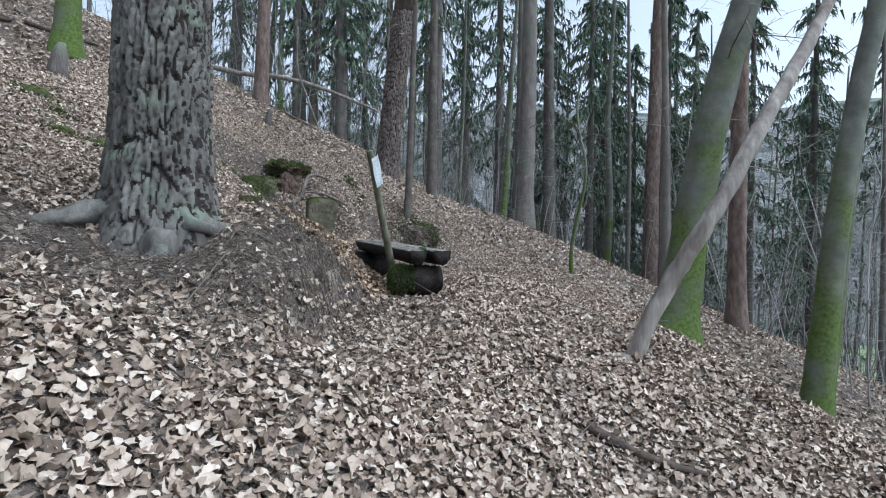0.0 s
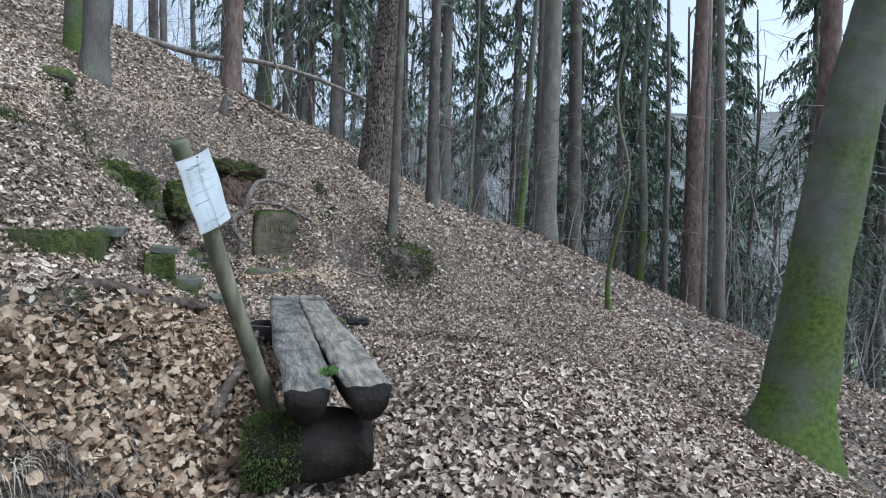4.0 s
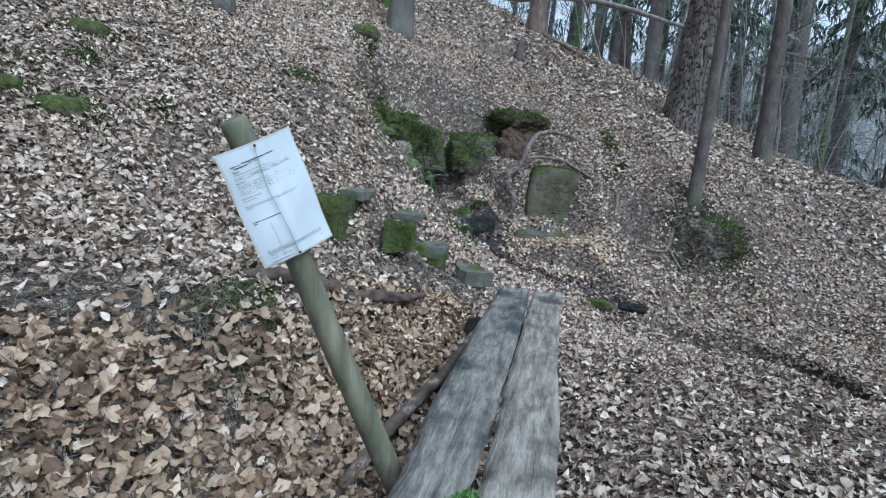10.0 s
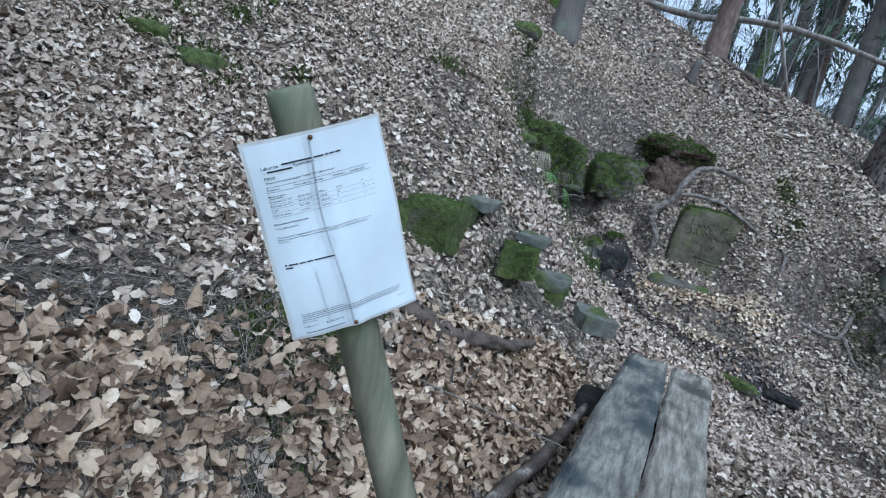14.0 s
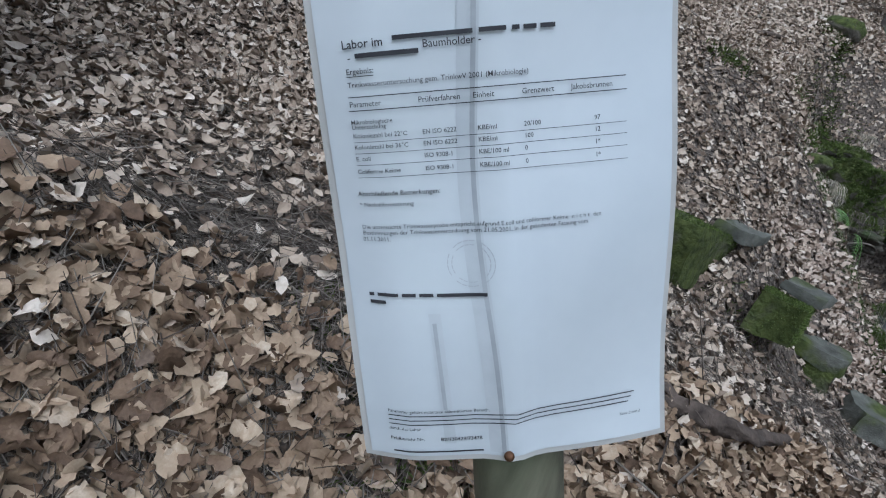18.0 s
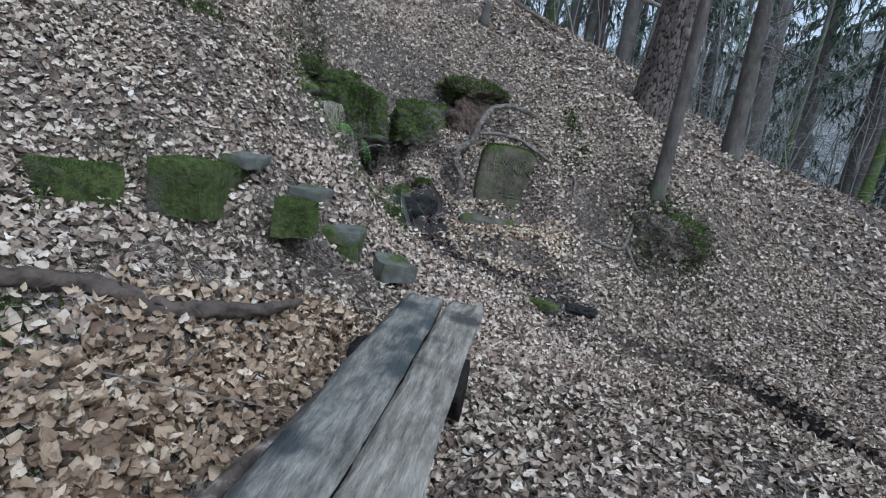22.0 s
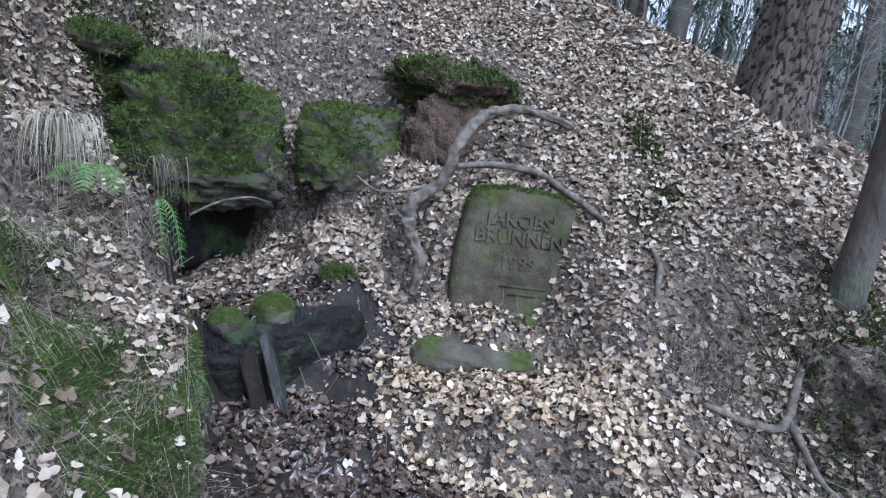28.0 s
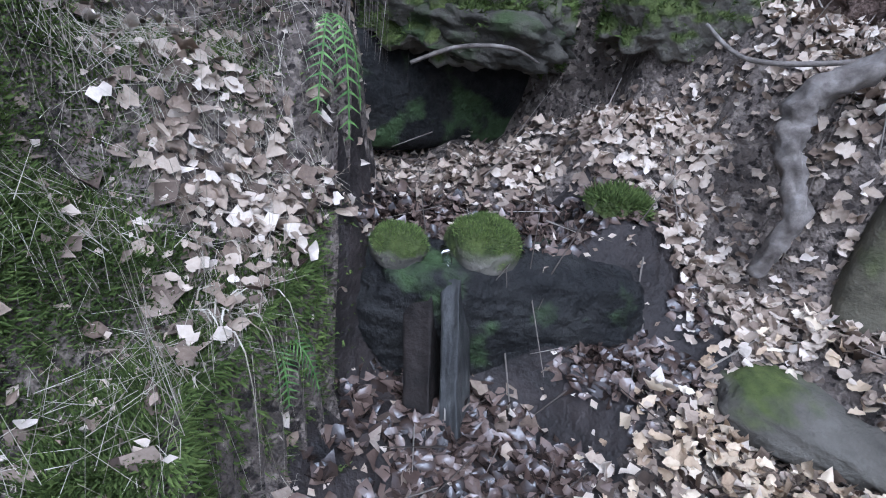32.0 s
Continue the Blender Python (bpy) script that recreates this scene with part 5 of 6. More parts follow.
def half_log(s0, s1, seed, cut):
    """One half of the split log: a flat weathered top, a rounded dark underside, a ragged inner edge along the crack."""
    bm = bmesh.new()
    n, rings = 70, []
    for i in range(n):
        t = i / (n - 1)
        c = A.lerp(B, t)
        wob = 0.012 * noise.noise(Vector((t * 5, seed, 0)))
        line = 0.02 * noise.noise(Vector((t * 2.6, 7, 0))) + 0.006 * noise.noise(Vector((t * 15, 3, 0)))
        gap = 0.001 + 0.007 * abs(noise.noise(Vector((t * 7, 2, 0)))) + 0.004 * noise.noise(Vector((t * 40, 5, 0))) + 0.018 * max(0, 1 - t * 14) + 0.013 * max(0, 1 - t * 2.8) + 0.012 * max(0, (t - 0.82) * 5.5)
        e0 = s0 + (line + gap if cut == 0 else wob - 0.02 * math.sin(t * 3))
        e1 = s1 - (gap - line if cut == 1 else -wob - 0.012 * math.sin(t * 5 + 1))
        prof = []
        for k in range(7):
            u = k / 6
            prof.append((e0 + (e1 - e0) * u, 0.006 * noise.noise(Vector((u * 5, t * 30, seed))) - (0.012 if k in (0, 6) else 0) - 0.01 * (1 - abs(2 * u - 1)) * (1 if seed else 0)))
        mid = 0.5 * (e0 + e1)
        for k in range(1, 6):
            u = k / 6
            ang = math.pi * u
            prof.append((mid + math.cos(ang) * (e1 - e0) * 0.47, -0.03 - math.sin(ang) * (0.12 + 0.012 * noise.noise(Vector((u * 3, t * 9, seed + 4))))))
        end = 0.02 * noise.noise(Vector((seed * 3, i, 1))) if i in (0, n - 1) else 0
        rings.append([bm.verts.new(c + across * a + upw * z + along * (end + (0.02 * noise.noise(Vector((a * 20, z * 20, i))) if i in (0, n - 1) else 0))) for a, z in prof])
    m = len(rings[0])
    for a, b in zip(rings, rings[1:]):
        for k in range(m):
            bm.faces.new((a[k], b[k], b[(k + 1) % m], a[(k + 1) % m]))
    bm.faces.new(rings[0])
    bm.faces.new(rings[-1][::-1])
    bmesh.ops.recalc_face_normals(bm, faces=bm.faces)
    bm.transform(binv)
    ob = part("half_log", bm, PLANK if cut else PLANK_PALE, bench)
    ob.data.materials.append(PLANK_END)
    # everything below the top face, and both ends, takes the near-black wood
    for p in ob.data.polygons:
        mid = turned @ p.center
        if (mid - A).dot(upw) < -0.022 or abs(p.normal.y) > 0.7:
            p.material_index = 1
    return ob


half_log(-0.205, 0.0, 1, 1)
half_log(0.0, 0.2, 2, 0)
supports = []
for k, (t, w, r) in enumerate(((0.07, 0.3, 0.135), (0.86, 0.36, 0.14))):
    bm = bmesh.new()
    c = A.lerp(B, t) - upw * 0.3
    p, q = fine([c - across * (w / 2 + 0.18), c, c + across * w / 2], [r, r * 1.05, r], 14)
    tube(bm, p, q, 20, 0.25, k)
    bm.transform(binv)
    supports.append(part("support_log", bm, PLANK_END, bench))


at_crack = A.lerp(B, 0.08) - across * 0.012
sr = np.random.default_rng(91)
P0 = np.array(at_crack) + sr.normal(0, 0.017, (900, 3)) * np.array([0.8, 1.2, 0.3])
V, F = blades(P0, P0 + sr.normal(0, 0.007, (900, 3)) + np.array([0, 0, 0.008]), 0.003, sr)
tagged(mesh_np("moss_sprig", V, F, FERN), "small bright green moss sprig growing from the bench's crack", "moss")


# ================= rocks =================
def rock(name, label, at, size, material, seed, turn=0, tilt=0, rough=0.3, blocky=0.0, detail=4, parent=None, category="rock", crag=0.0):
    """A weathered stone: a ball squared off (blocky) and broken by noise."""
    bm = bmesh.new()
    bmesh.ops.create_icosphere(bm, subdivisions=detail, radius=1)
    m = Matrix.Translation(at) @ Euler((radians(tilt), 0, radians(turn))).to_matrix().to_4x4()
    for v in bm.verts:
        p = v.co.normalized()
        if blocky:
            k = max(abs(p.x), abs(p.y), abs(p.z))
            p = p.lerp(p / k * 0.86, blocky)
        f = noise.fractal(p * 1.4 + Vector((seed * 5.3, seed, 0)), 1.0, 2.1, 5)
        g = noise.cell(p * 2.2 + Vector((seed, 3 * seed, 1))) - 0.5
        p = p * (1 + rough * (0.55 * f + 0.12 * g))
        if crag:
            h = noise.fractal(p * 2.3 + Vector((seed, 0, seed)), 1.0, 2.1, 5)
            p = p * (1 + crag * (abs(h) - 0.25))
        v.co = m @ Vector((p.x * size[0], p.y * size[1], p.z * size[2]))
    ob = part(name, bm, material, parent)
    if parent is None:
        tagged(ob, label, category)
    return ob


def fuzz(ob, n, size, material, seed, up=0.0, spread_=0.6, left_of=None):
    """Moss blades over the faces of ob that look upwards, as one part of it."""
    me = ob.data
    me.calc_loop_triangles()
    co = np.empty(len(me.vertices) * 3)
    me.vertices.foreach_get("co", co)
    co = co.reshape(-1, 3)
    t = np.empty(len(me.loop_triangles) * 3, int)
    me.loop_triangles.foreach_get("vertices", t)
    t = t.reshape(-1, 3)
    a, b, c = co[t[:, 0]], co[t[:, 1]], co[t[:, 2]]
    nr = np.cross(b - a, c - a)
    area = np.linalg.norm(nr, axis=1) + 1e-12
    nr = nr / area[:, None]
    mid = (a + b + c) / 3
    w = area * np.clip(nr[:, 2] - up + 0.5 * wave(mid[:, 0] * 2 + mid[:, 2], mid[:, 1] * 2, 3.0, seed), 0.0, 1)
    if left_of is not None:
        w = w * (mid[:, 0] < left_of)
    r = np.random.default_rng(seed)
    n = 2 * n
    k = r.choice(len(t), n, p=w / w.sum())
    u, v = r.uniform(0, 1, n), r.uniform(0, 1, n)
    f = u + v > 1
    u[f], v[f] = 1 - u[f], 1 - v[f]
    P = a[k] + u[:, None] * (b[k] - a[k]) + v[:, None] * (c[k] - a[k])
    d = nr[k] + r.normal(0, spread_, (n, 3))
    V, F = blades(P - nr[k] * 0.003, P + d * size * r.uniform(0.3, 1.2, n)[:, None], size * 0.25, r)
    return tagged(mesh_np("moss", V, F, material, ob), "short green moss", kind="stuff")


fuzz(supports[0], 2600, 0.016, BLADE, 19, -0.3, 0.6, -0.15)
r1 = rock("spring_boulder", "big mossy boulder overhanging the dark spring hollow", (-4.62, 10.48, 3.03), (0.5, 0.5, 0.45), ROCK, 1, 41, 0, 0.26, 0.5, 6, crag=0.24)
fuzz(r1, 22000, 0.02, BLADE, 1, -0.15)
r2 = rock("mossy_rock", "squared mossy rock beside the spring hollow", (-4.03, 11.2, 3.08), (0.39, 0.36, 0.33), ROCK, 2, 41, 0, 0.2, 0.65, 6, crag=0.2)
fuzz(r2, 12000, 0.017, BLADE, 2, -0.15)
# the black of this rock paints in the cave's darkness under the boulders
rock("cave_rock", "rock at the back of the spring hollow, coloured near black for the cave's shade", (-4.8, 10.4, 2.45), (0.3, 0.85, 0.36), ROCK_BARE, 3, 0, 0, 0.3, 0.4, 4)
r4 = rock("mossy_rock", "moss-topped earth and rock lump above the root", (-3.6, 11.8, 3.6), (0.44, 0.3, 0.17), EARTH_RED, 4, 41, 0, 0.5, 0.0, 5, crag=0.5)
fuzz(r4, 9000, 0.028, BLADE, 4, 0.05)
rock("red_earth_bank", "crumbling red earth face under the root", (-3.5, 11.68, 3.2), (0.15, 0.36, 0.36), EARTH_RED, 5, -30, 0, 0.4, 0.2, 6, crag=0.22, category="earth bank")
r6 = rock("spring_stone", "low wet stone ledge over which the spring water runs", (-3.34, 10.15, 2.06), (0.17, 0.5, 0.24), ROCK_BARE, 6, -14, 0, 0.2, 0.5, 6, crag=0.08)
for k, (x, y, z, s) in enumerate(((-3.38, 9.82, 2.27, 0.08), (-3.34, 10.06, 2.29, 0.105))):
    rk = rock("mossy_cobble", "round moss-covered stone beside the water spout", (x, y, z), (s, s, s * 0.8), ROCK, 7 + k, 0, 0, 0.2, 0.2, 4)
    fuzz(rk, 4000 if k else 1500, 0.007, BLADE, 7 + k, 0.1)
rk = rock("mossy_cobble", "small mossy stone among the leaves above the spring", (-3.4, 10.55, 2.38), (0.09, 0.12, 0.06), ROCK, 10, 0, 0, 0.2, 0.2, 4)
fuzz(rk, 1500, 0.016, BLADE, 10, -0.1)
rock("flat_stone", "long flat stone lying below the memorial", (-2.69, 10.97, 2.03), (0.4, 0.24, 0.1), BANKSTONE, 11, 34, 14, 0.3, 0.5, 5)
rock("stone_chip", "pale thin stone slab leaning before the memorial", (-2.6, 11.2, 2.2), (0.2, 0.1, 0.025), FLAG, 12, 42, 12, 0.25, 0.5, 4)
rock("small_stone", "upright grey stone half sunk in leaves", (-1.88, 11.25, 1.93), (0.1, 0.09, 0.13), FLAG, 13, 20, 0, 0.2, 0.4, 4)
rock("small_stone", "dark wet stone in the runnel", (-1.25, 10.55, 1.4), (0.2, 0.13, 0.06), ROCK_BARE, 14, 20, 0, 0.25, 0.4, 4)
rock("small_stone", "mossy flat stone in the runnel", (-1.45, 9.95, 1.5), (0.2, 0.06, 0.06), ROCK, 15, -5, 0, 0.2, 0.4, 4)
rock("small_stone", "grey stone half buried in the path", (0.62, 4.85, 1.36), (0.16, 0.22, 0.07), FLAG, 16, 20, 0, 0.2, 0.4, 4)
for k, (x, y, s) in enumerate(((-5.5, 10.35, 0.22), (-3.6, 8.75, 0.12), (-4.97, 6.41, 0.16), (-3.99, 5.48, 0.14), (-3.67, 5.71, 0.16))):
    rock("mossy_rock", "small mossy rock on the leafy slope", (x, y, ground(x, y)), (s, s * 1.1, s * 0.55), ROCK, 20 + k, 30 * k, 0, 0.3, 0.3, 3)


rk = rock("mossy_mound", "steep earth mound with moss and dry grass under the young spruce", (-0.72, 11.84, 2.12), (0.42, 0.32, 0.32), SOIL, 41, 15, 0, 0.4, 0.2, 5, crag=0.3, category="earth mound")
fuzz(rk, 3500, 0.026, BLADE, 41, 0.1)


def block(name, label, at, size, turn, tilt, seed, material=FLAG, category="stone step"):
    """A rough-hewn stone block or slab."""
    bm = bmesh.new()
    bmesh.ops.create_cube(bm, size=1)
    bmesh.ops.subdivide_edges(bm, edges=bm.edges, cuts=7, use_grid_fill=True)
    m = Matrix.Translation(at) @ Euler((radians(tilt), radians(3 * (seed % 3 - 1)), radians(turn))).to_matrix().to_4x4()
    for v in bm.verts:
        p = Vector((v.co.x * size[0], v.co.y * size[1], v.co.z * size[2]))
        c = sum(abs(q) > 0.49 for q in v.co)
        p *= 1 - 0.02 * max(0, c - 1)
        p += 0.026 * noise.noise_vector(p * 5 + Vector((seed * 3.7, 0, 0))) + 0.008 * noise.noise_vector(p * 23 + Vector((seed, 5, 0)))
        v.co = m @ p
    ob = part(name, bm, material)
    ob.data.set_sharp_from_angle(angle=radians(40))
    return tagged(ob, label, category)


for k, (nm, lab, at_, size, turn, tilt, mt) in enumerate((
    ("stone_block", "mossy squared block of the old stone steps", (-2.7, 7.1, 2.44), (0.34, 0.52, 0.32), 25, 0, ROCK),
    ("stone_slab", "grey slab resting on the mossy blocks", (-2.66, 7.4, 2.62), (0.2, 0.25, 0.06), 20, 4, FLAG),
    ("stone_block", "round mossy block at the end of the steps", (-2.26, 6.22, 2.47), (0.24, 0.26, 0.26), 10, 0, ROCK),
    ("stone_block", "mossy block of the old stone steps", (-2.29, 7.5, 2.31), (0.22, 0.25, 0.22), 30, 0, ROCK),
    ("stone_slab", "grey step slab with mossy edges", (-2.34, 7.66, 2.46), (0.24, 0.24, 0.06), 25, 3, FLAG),
    ("stone_block", "mossy block of the old stone steps", (-2.47, 8.1, 1.97), (0.36, 0.28, 0.26), 35, 0, ROCK),
    ("stone_slab", "lichened step slab with a mossy front", (-2.5, 8.09, 2.14), (0.46, 0.33, 0.1), 35, 3, FLAG),
    ("stone_slab", "lowest step slab, grey and mossy at its edge", (-2.12, 8.36, 1.91), (0.26, 0.32, 0.14), 54, 3, FLAG),
)):
    ob = block(nm, lab, at_, size, turn, tilt, k + 1, mt)
    if mt is ROCK:
        fuzz(ob, 4200, 0.009, BLADE, 60 + k, 0.0)


# ================= memorial stone =================
def text_np(s, size, depth=0.0, align="LEFT", bold=0.0):
    """Points and polygons of lettering in the built-in font, in the x-y plane."""
    cu = bpy.data.curves.new("lettering", "FONT")
    cu.body, cu.size, cu.extrude, cu.align_x, cu.offset, cu.resolution_u = s, size, depth, align, bold, 2
    ob = bpy.data.objects.new("lettering", cu)
    me = bpy.data.meshes.new_from_object(ob)
    bpy.data.objects.remove(ob)
    bpy.data.curves.remove(cu)
    V = [v.co.copy() for v in me.vertices]
    F = [tuple(p.vertices) for p in me.polygons]
    bpy.data.meshes.remove(me)
    return V, F


STONE_POSE = pose(-2.68, 11.37, 2.2, -13, 2.5, 44)


def memorial():
    root = thing("memorial_stone", "upright mossy sandstone memorial with carved lettering beside the spring", "memorial stone")
    root.matrix_world = STONE_POSE
    w0, w1, h, d = 0.425, 0.37, 0.79, 0.19
    out = [(-w0 * 0.97, -0.12), (-w0, 0.25), (-w0 * 0.93, 0.5), (-w1 * 0.97, h - 0.12), (-w1 * 0.86, h - 0.035), (-w1 * 0.68, h), (w1 * 0.6, h - 0.01), (w1 * 0.9, h - 0.06), (w1 * 1.02, h - 0.16), (w0 * 0.98, 0.4), (w0, 0.2), (w0 * 0.92, -0.12)]
    pts = []
    n = len(out)
    for i in range(n):
        a, b = Vector(out[i]), Vector(out[(i + 1) % n])
        for k in range(8):
            pts.append(a.lerp(b, k / 8))
    for _ in range(6):
        pts = [(pts[i - 1] + 2 * pts[i] + pts[(i + 1) % len(pts)]) / 4 for i in range(len(pts))]
    bm = bmesh.new()
    mid = Vector((0, h * 0.45))
    rings = []
    for s, y in ((0.05, -d / 2 - 0.004), (0.35, -d / 2 - 0.003), (0.62, -d / 2), (0.84, -d / 2 + 0.001), (0.93, -d / 2 + 0.006), (0.975, -d / 2 + 0.02), (0.995, -d / 2 + 0.045), (1.0, 0), (0.97, d / 2), (0.5, d / 2 + 0.01)):
        ring = []
        for p in pts:
            q = mid + (p - mid) * s
            v = Vector((q.x, y, q.y))
            ring.append(bm.verts.new(v + 0.009 * noise.noise_vector(v * 6) + 0.003 * noise.noise_vector(v * 30)))
        rings.append(ring)
    m = len(pts)
    for a, b in zip(rings, rings[1:]):
        for k in range(m):
            bm.faces.new((a[k], b[k], b[(k + 1) % m], a[(k + 1) % m]))
    bm.faces.new(rings[0][::-1])
    bm.faces.new(rings[-1])
    bmesh.ops.recalc_face_normals(bm, faces=bm.faces)
    body = part("stone_body", bm, STONE, root)
    fuzz(body, 9000, 0.012, BLADE, 71, 0.2, 0.5)
    for s, size, z, bold, dep in (("JAKOBS'", 0.118, 0.535, 0.003, 0.013), ("BRUNNEN", 0.118, 0.425, 0.003, 0.013), ("1999", 0.115, 0.275, 0.003, 0.012), ("HEIM", 0.05, 0.2, 0.0, 0.007)):
        V, F = text_np(s, size, dep, "CENTER", bold)
        x0 = -0.1 if s == "HEIM" else -0.02
        W = [(v.x * 1.05 + x0 + 0.003 * noise.noise(v * 40), -d / 2 - v.z - 0.001 + 0.004 * noise.noise(Vector((v.x * 9, v.y * 9, z))), v.y + z + 0.003 * noise.noise(v * 37 + Vector((5, 0, 0)))) for v in V]
        data_part("lettering", W, F, STONE, root, False)
    for k in range(2):
        bm = bmesh.new()
        bmesh.ops.create_cube(bm, size=1)
        bmesh.ops.transform(bm, matrix=Matrix.Translation((0.03 + 0.02 * k, -d / 2 - 0.002, 0.165 - 0.045 * k)) @ Matrix.Diagonal((0.3 - 0.08 * k, 0.008, 0.018, 1)), verts=bm.verts)
        part("worn_lettering", bm, STONE, root, "worn unreadable lettering")


memorial()

# ================= roots, ferns and grass by the spring =================
curve_thing("bare_root", "thick grey root arching down beside the memorial", "root", [(-2.75, 12.1, 3.42), (-2.95, 11.7, 3.48), (-3.03, 11.35, 3.4), (-3.05, 11.12, 3.22), (-3.1, 11.05, 2.98), (-3.2, 10.93, 2.82), (-3.18, 10.9, 2.68), (-3.08, 10.9, 2.5), (-3.1, 10.88, 2.3)], [0.024, 0.027, 0.033, 0.034, 0.036, 0.04, 0.036, 0.034, 0.024], ROOT, 90, 18, 0.8, 11)
curve_thing("bare_root", "pale root running over the top of the memorial", "root", [(-3.12, 11.2, 3.07), (-2.98, 11.5, 3.1), (-2.8, 11.75, 3.08), (-2.5, 11.72, 2.95), (-2.3, 11.75, 2.84), (-2.1, 11.85, 2.7), (-1.95, 11.75, 2.62)], [0.02, 0.022, 0.024, 0.022, 0.018, 0.012, 0.008], ROOT, 50, 8, 0.3, 12)
curve_thing("bare_root", "twisted thin root hanging from the bank", "root", [(-1.98, 11.75, 2.72), (-1.9, 11.68, 2.62), (-1.88, 11.6, 2.52), (-1.85, 11.58, 2.38)], [0.012, 0.02, 0.018, 0.01], ROOT, 30, 8, 0.3, 13)
curve_thing("bare_root", "wiry root across the leaf slope", "root", [(-3.5, 10.75, 2.95), (-3.35, 10.8, 2.88), (-3.2, 10.98, 2.92), (-3.05, 11.1, 3.0)], [0.006, 0.008, 0.009, 0.008], ROOT, 30, 6, 0.2, 14)
curve_thing("bare_root", "forked grey root at the foot of the mossy mound", "root", [(-1.12, 11.66), (-1.13, 11.58), (-1.15, 11.48), (-1.3, 11.4), (-1.5, 11.3)], [0.016, 0.022, 0.024, 0.022, 0.014], ROOT, 40, 8, 0.3, 15, 0.03)
curve_thing("bare_root", "root branch on the mossy mound", "root", [(-1.14, 11.52), (-1.05, 11.48), (-0.95, 11.42), (-0.85, 11.4)], [0.022, 0.02, 0.016, 0.01], ROOT, 30, 8, 0.3, 16, 0.025)
curve_thing("bare_root", "root running down the mound into the leaves", "root", [(-0.75, 12.1), (-0.5, 12.1), (-0.35, 12.05), (-0.2, 11.95)], [0.014, 0.018, 0.016, 0.008], ROOT, 30, 8, 0.3, 17, 0.02)
curve_thing("thin_stick", "thin crooked stick on the leaves below the memorial", "stick", [(-2.5, 10.85, 2.0), (-2.3, 10.95, 2.05), (-2.1, 11.2, 2.08), (-1.95, 11.4, 2.14)], [0.008, 0.008, 0.007, 0.004], TWIG, 30, 6, 0.2, 18)
curve_thing("thin_stick", "crooked twig under the boulder", "stick", [(-4.0, 10.0, 2.66), (-3.95, 10.15, 2.74), (-3.95, 10.35, 2.76), (-3.98, 10.5, 2.72)], [0.007, 0.008, 0.007, 0.004], ROOT, 30, 6, 0.2, 19)


def board(name, a, b, across_, w, t, seed, parent, material):
    """A rough wet board from a to b, w wide along across_ and t thick."""
    a, b, c = Vector(a), Vector(b), Vector(across_).normalized()
    d = (b - a).normalized()
    c = (c - d * c.dot(d)).normalized()
    e = d.cross(c)
    bm = bmesh.new()
    bmesh.ops.create_cube(bm, size=1)
    bmesh.ops.subdivide_edges(bm, edges=bm.edges, cuts=9, use_grid_fill=True)
    for v in bm.verts:
        u = v.co.z + 0.5
        p = a.lerp(b, u) + c * (v.co.x * w) + e * (v.co.y * t)
        p += 0.008 * noise.noise_vector(Vector((v.co.x * 3, v.co.y * 3, u * 3 + seed))) + 0.003 * noise.noise_vector(p * 40)
        if u < 0.01 or u > 0.99:
            p += d * 0.012 * noise.noise(Vector((v.co.x * 6, v.co.y * 6, seed)))
        v.co = p
    bm.transform(parent.matrix_world.inverted())
    return part(name, bm, material, parent)


def trough():
    """The wooden spout: two dark boards and a back set upright as a channel below the water's lip."""
    root = thing("water_trough", "dark wet wooden trough standing below the spring spout", "trough", at=(-3.1, 9.88, 1.78))
    side = Vector((0.62, 0.78, 0))
    face = Vector((0.78, -0.62, 0))
    top, foot = Vector((-3.31, 9.93, 2.2)), Vector((-3.0, 9.9, 1.7))
    board("side_board", top - side * 0.045, foot - side * 0.055, face, 0.1, 0.075, 1, root, PLANK_END)
    board("side_board", top + side * 0.045 + Vector((0, 0, 0.015)), foot + side * 0.045, face, 0.11, 0.05, 2, root, WET_BOARD)
    board("back_board", top - face * 0.05, foot - face * 0.05, side, 0.1, 0.025, 3, root, PLANK_END)


trough()
bm = bmesh.new()
p, q = fine([(-3.36, 9.95, 2.27), (-3.3, 9.94, 2.26), (-3.25, 9.93, 2.19), (-3.22, 9.93, 2.1), (-3.18, 9.92, 2.02)], [0.014, 0.011, 0.008, 0.006, 0.004], 26)
tube(bm, p, q, 8, 0.5, 2)
tagged(part("water_jet", bm, WATER), "thin clear jet of spring water falling into the trough", "water")

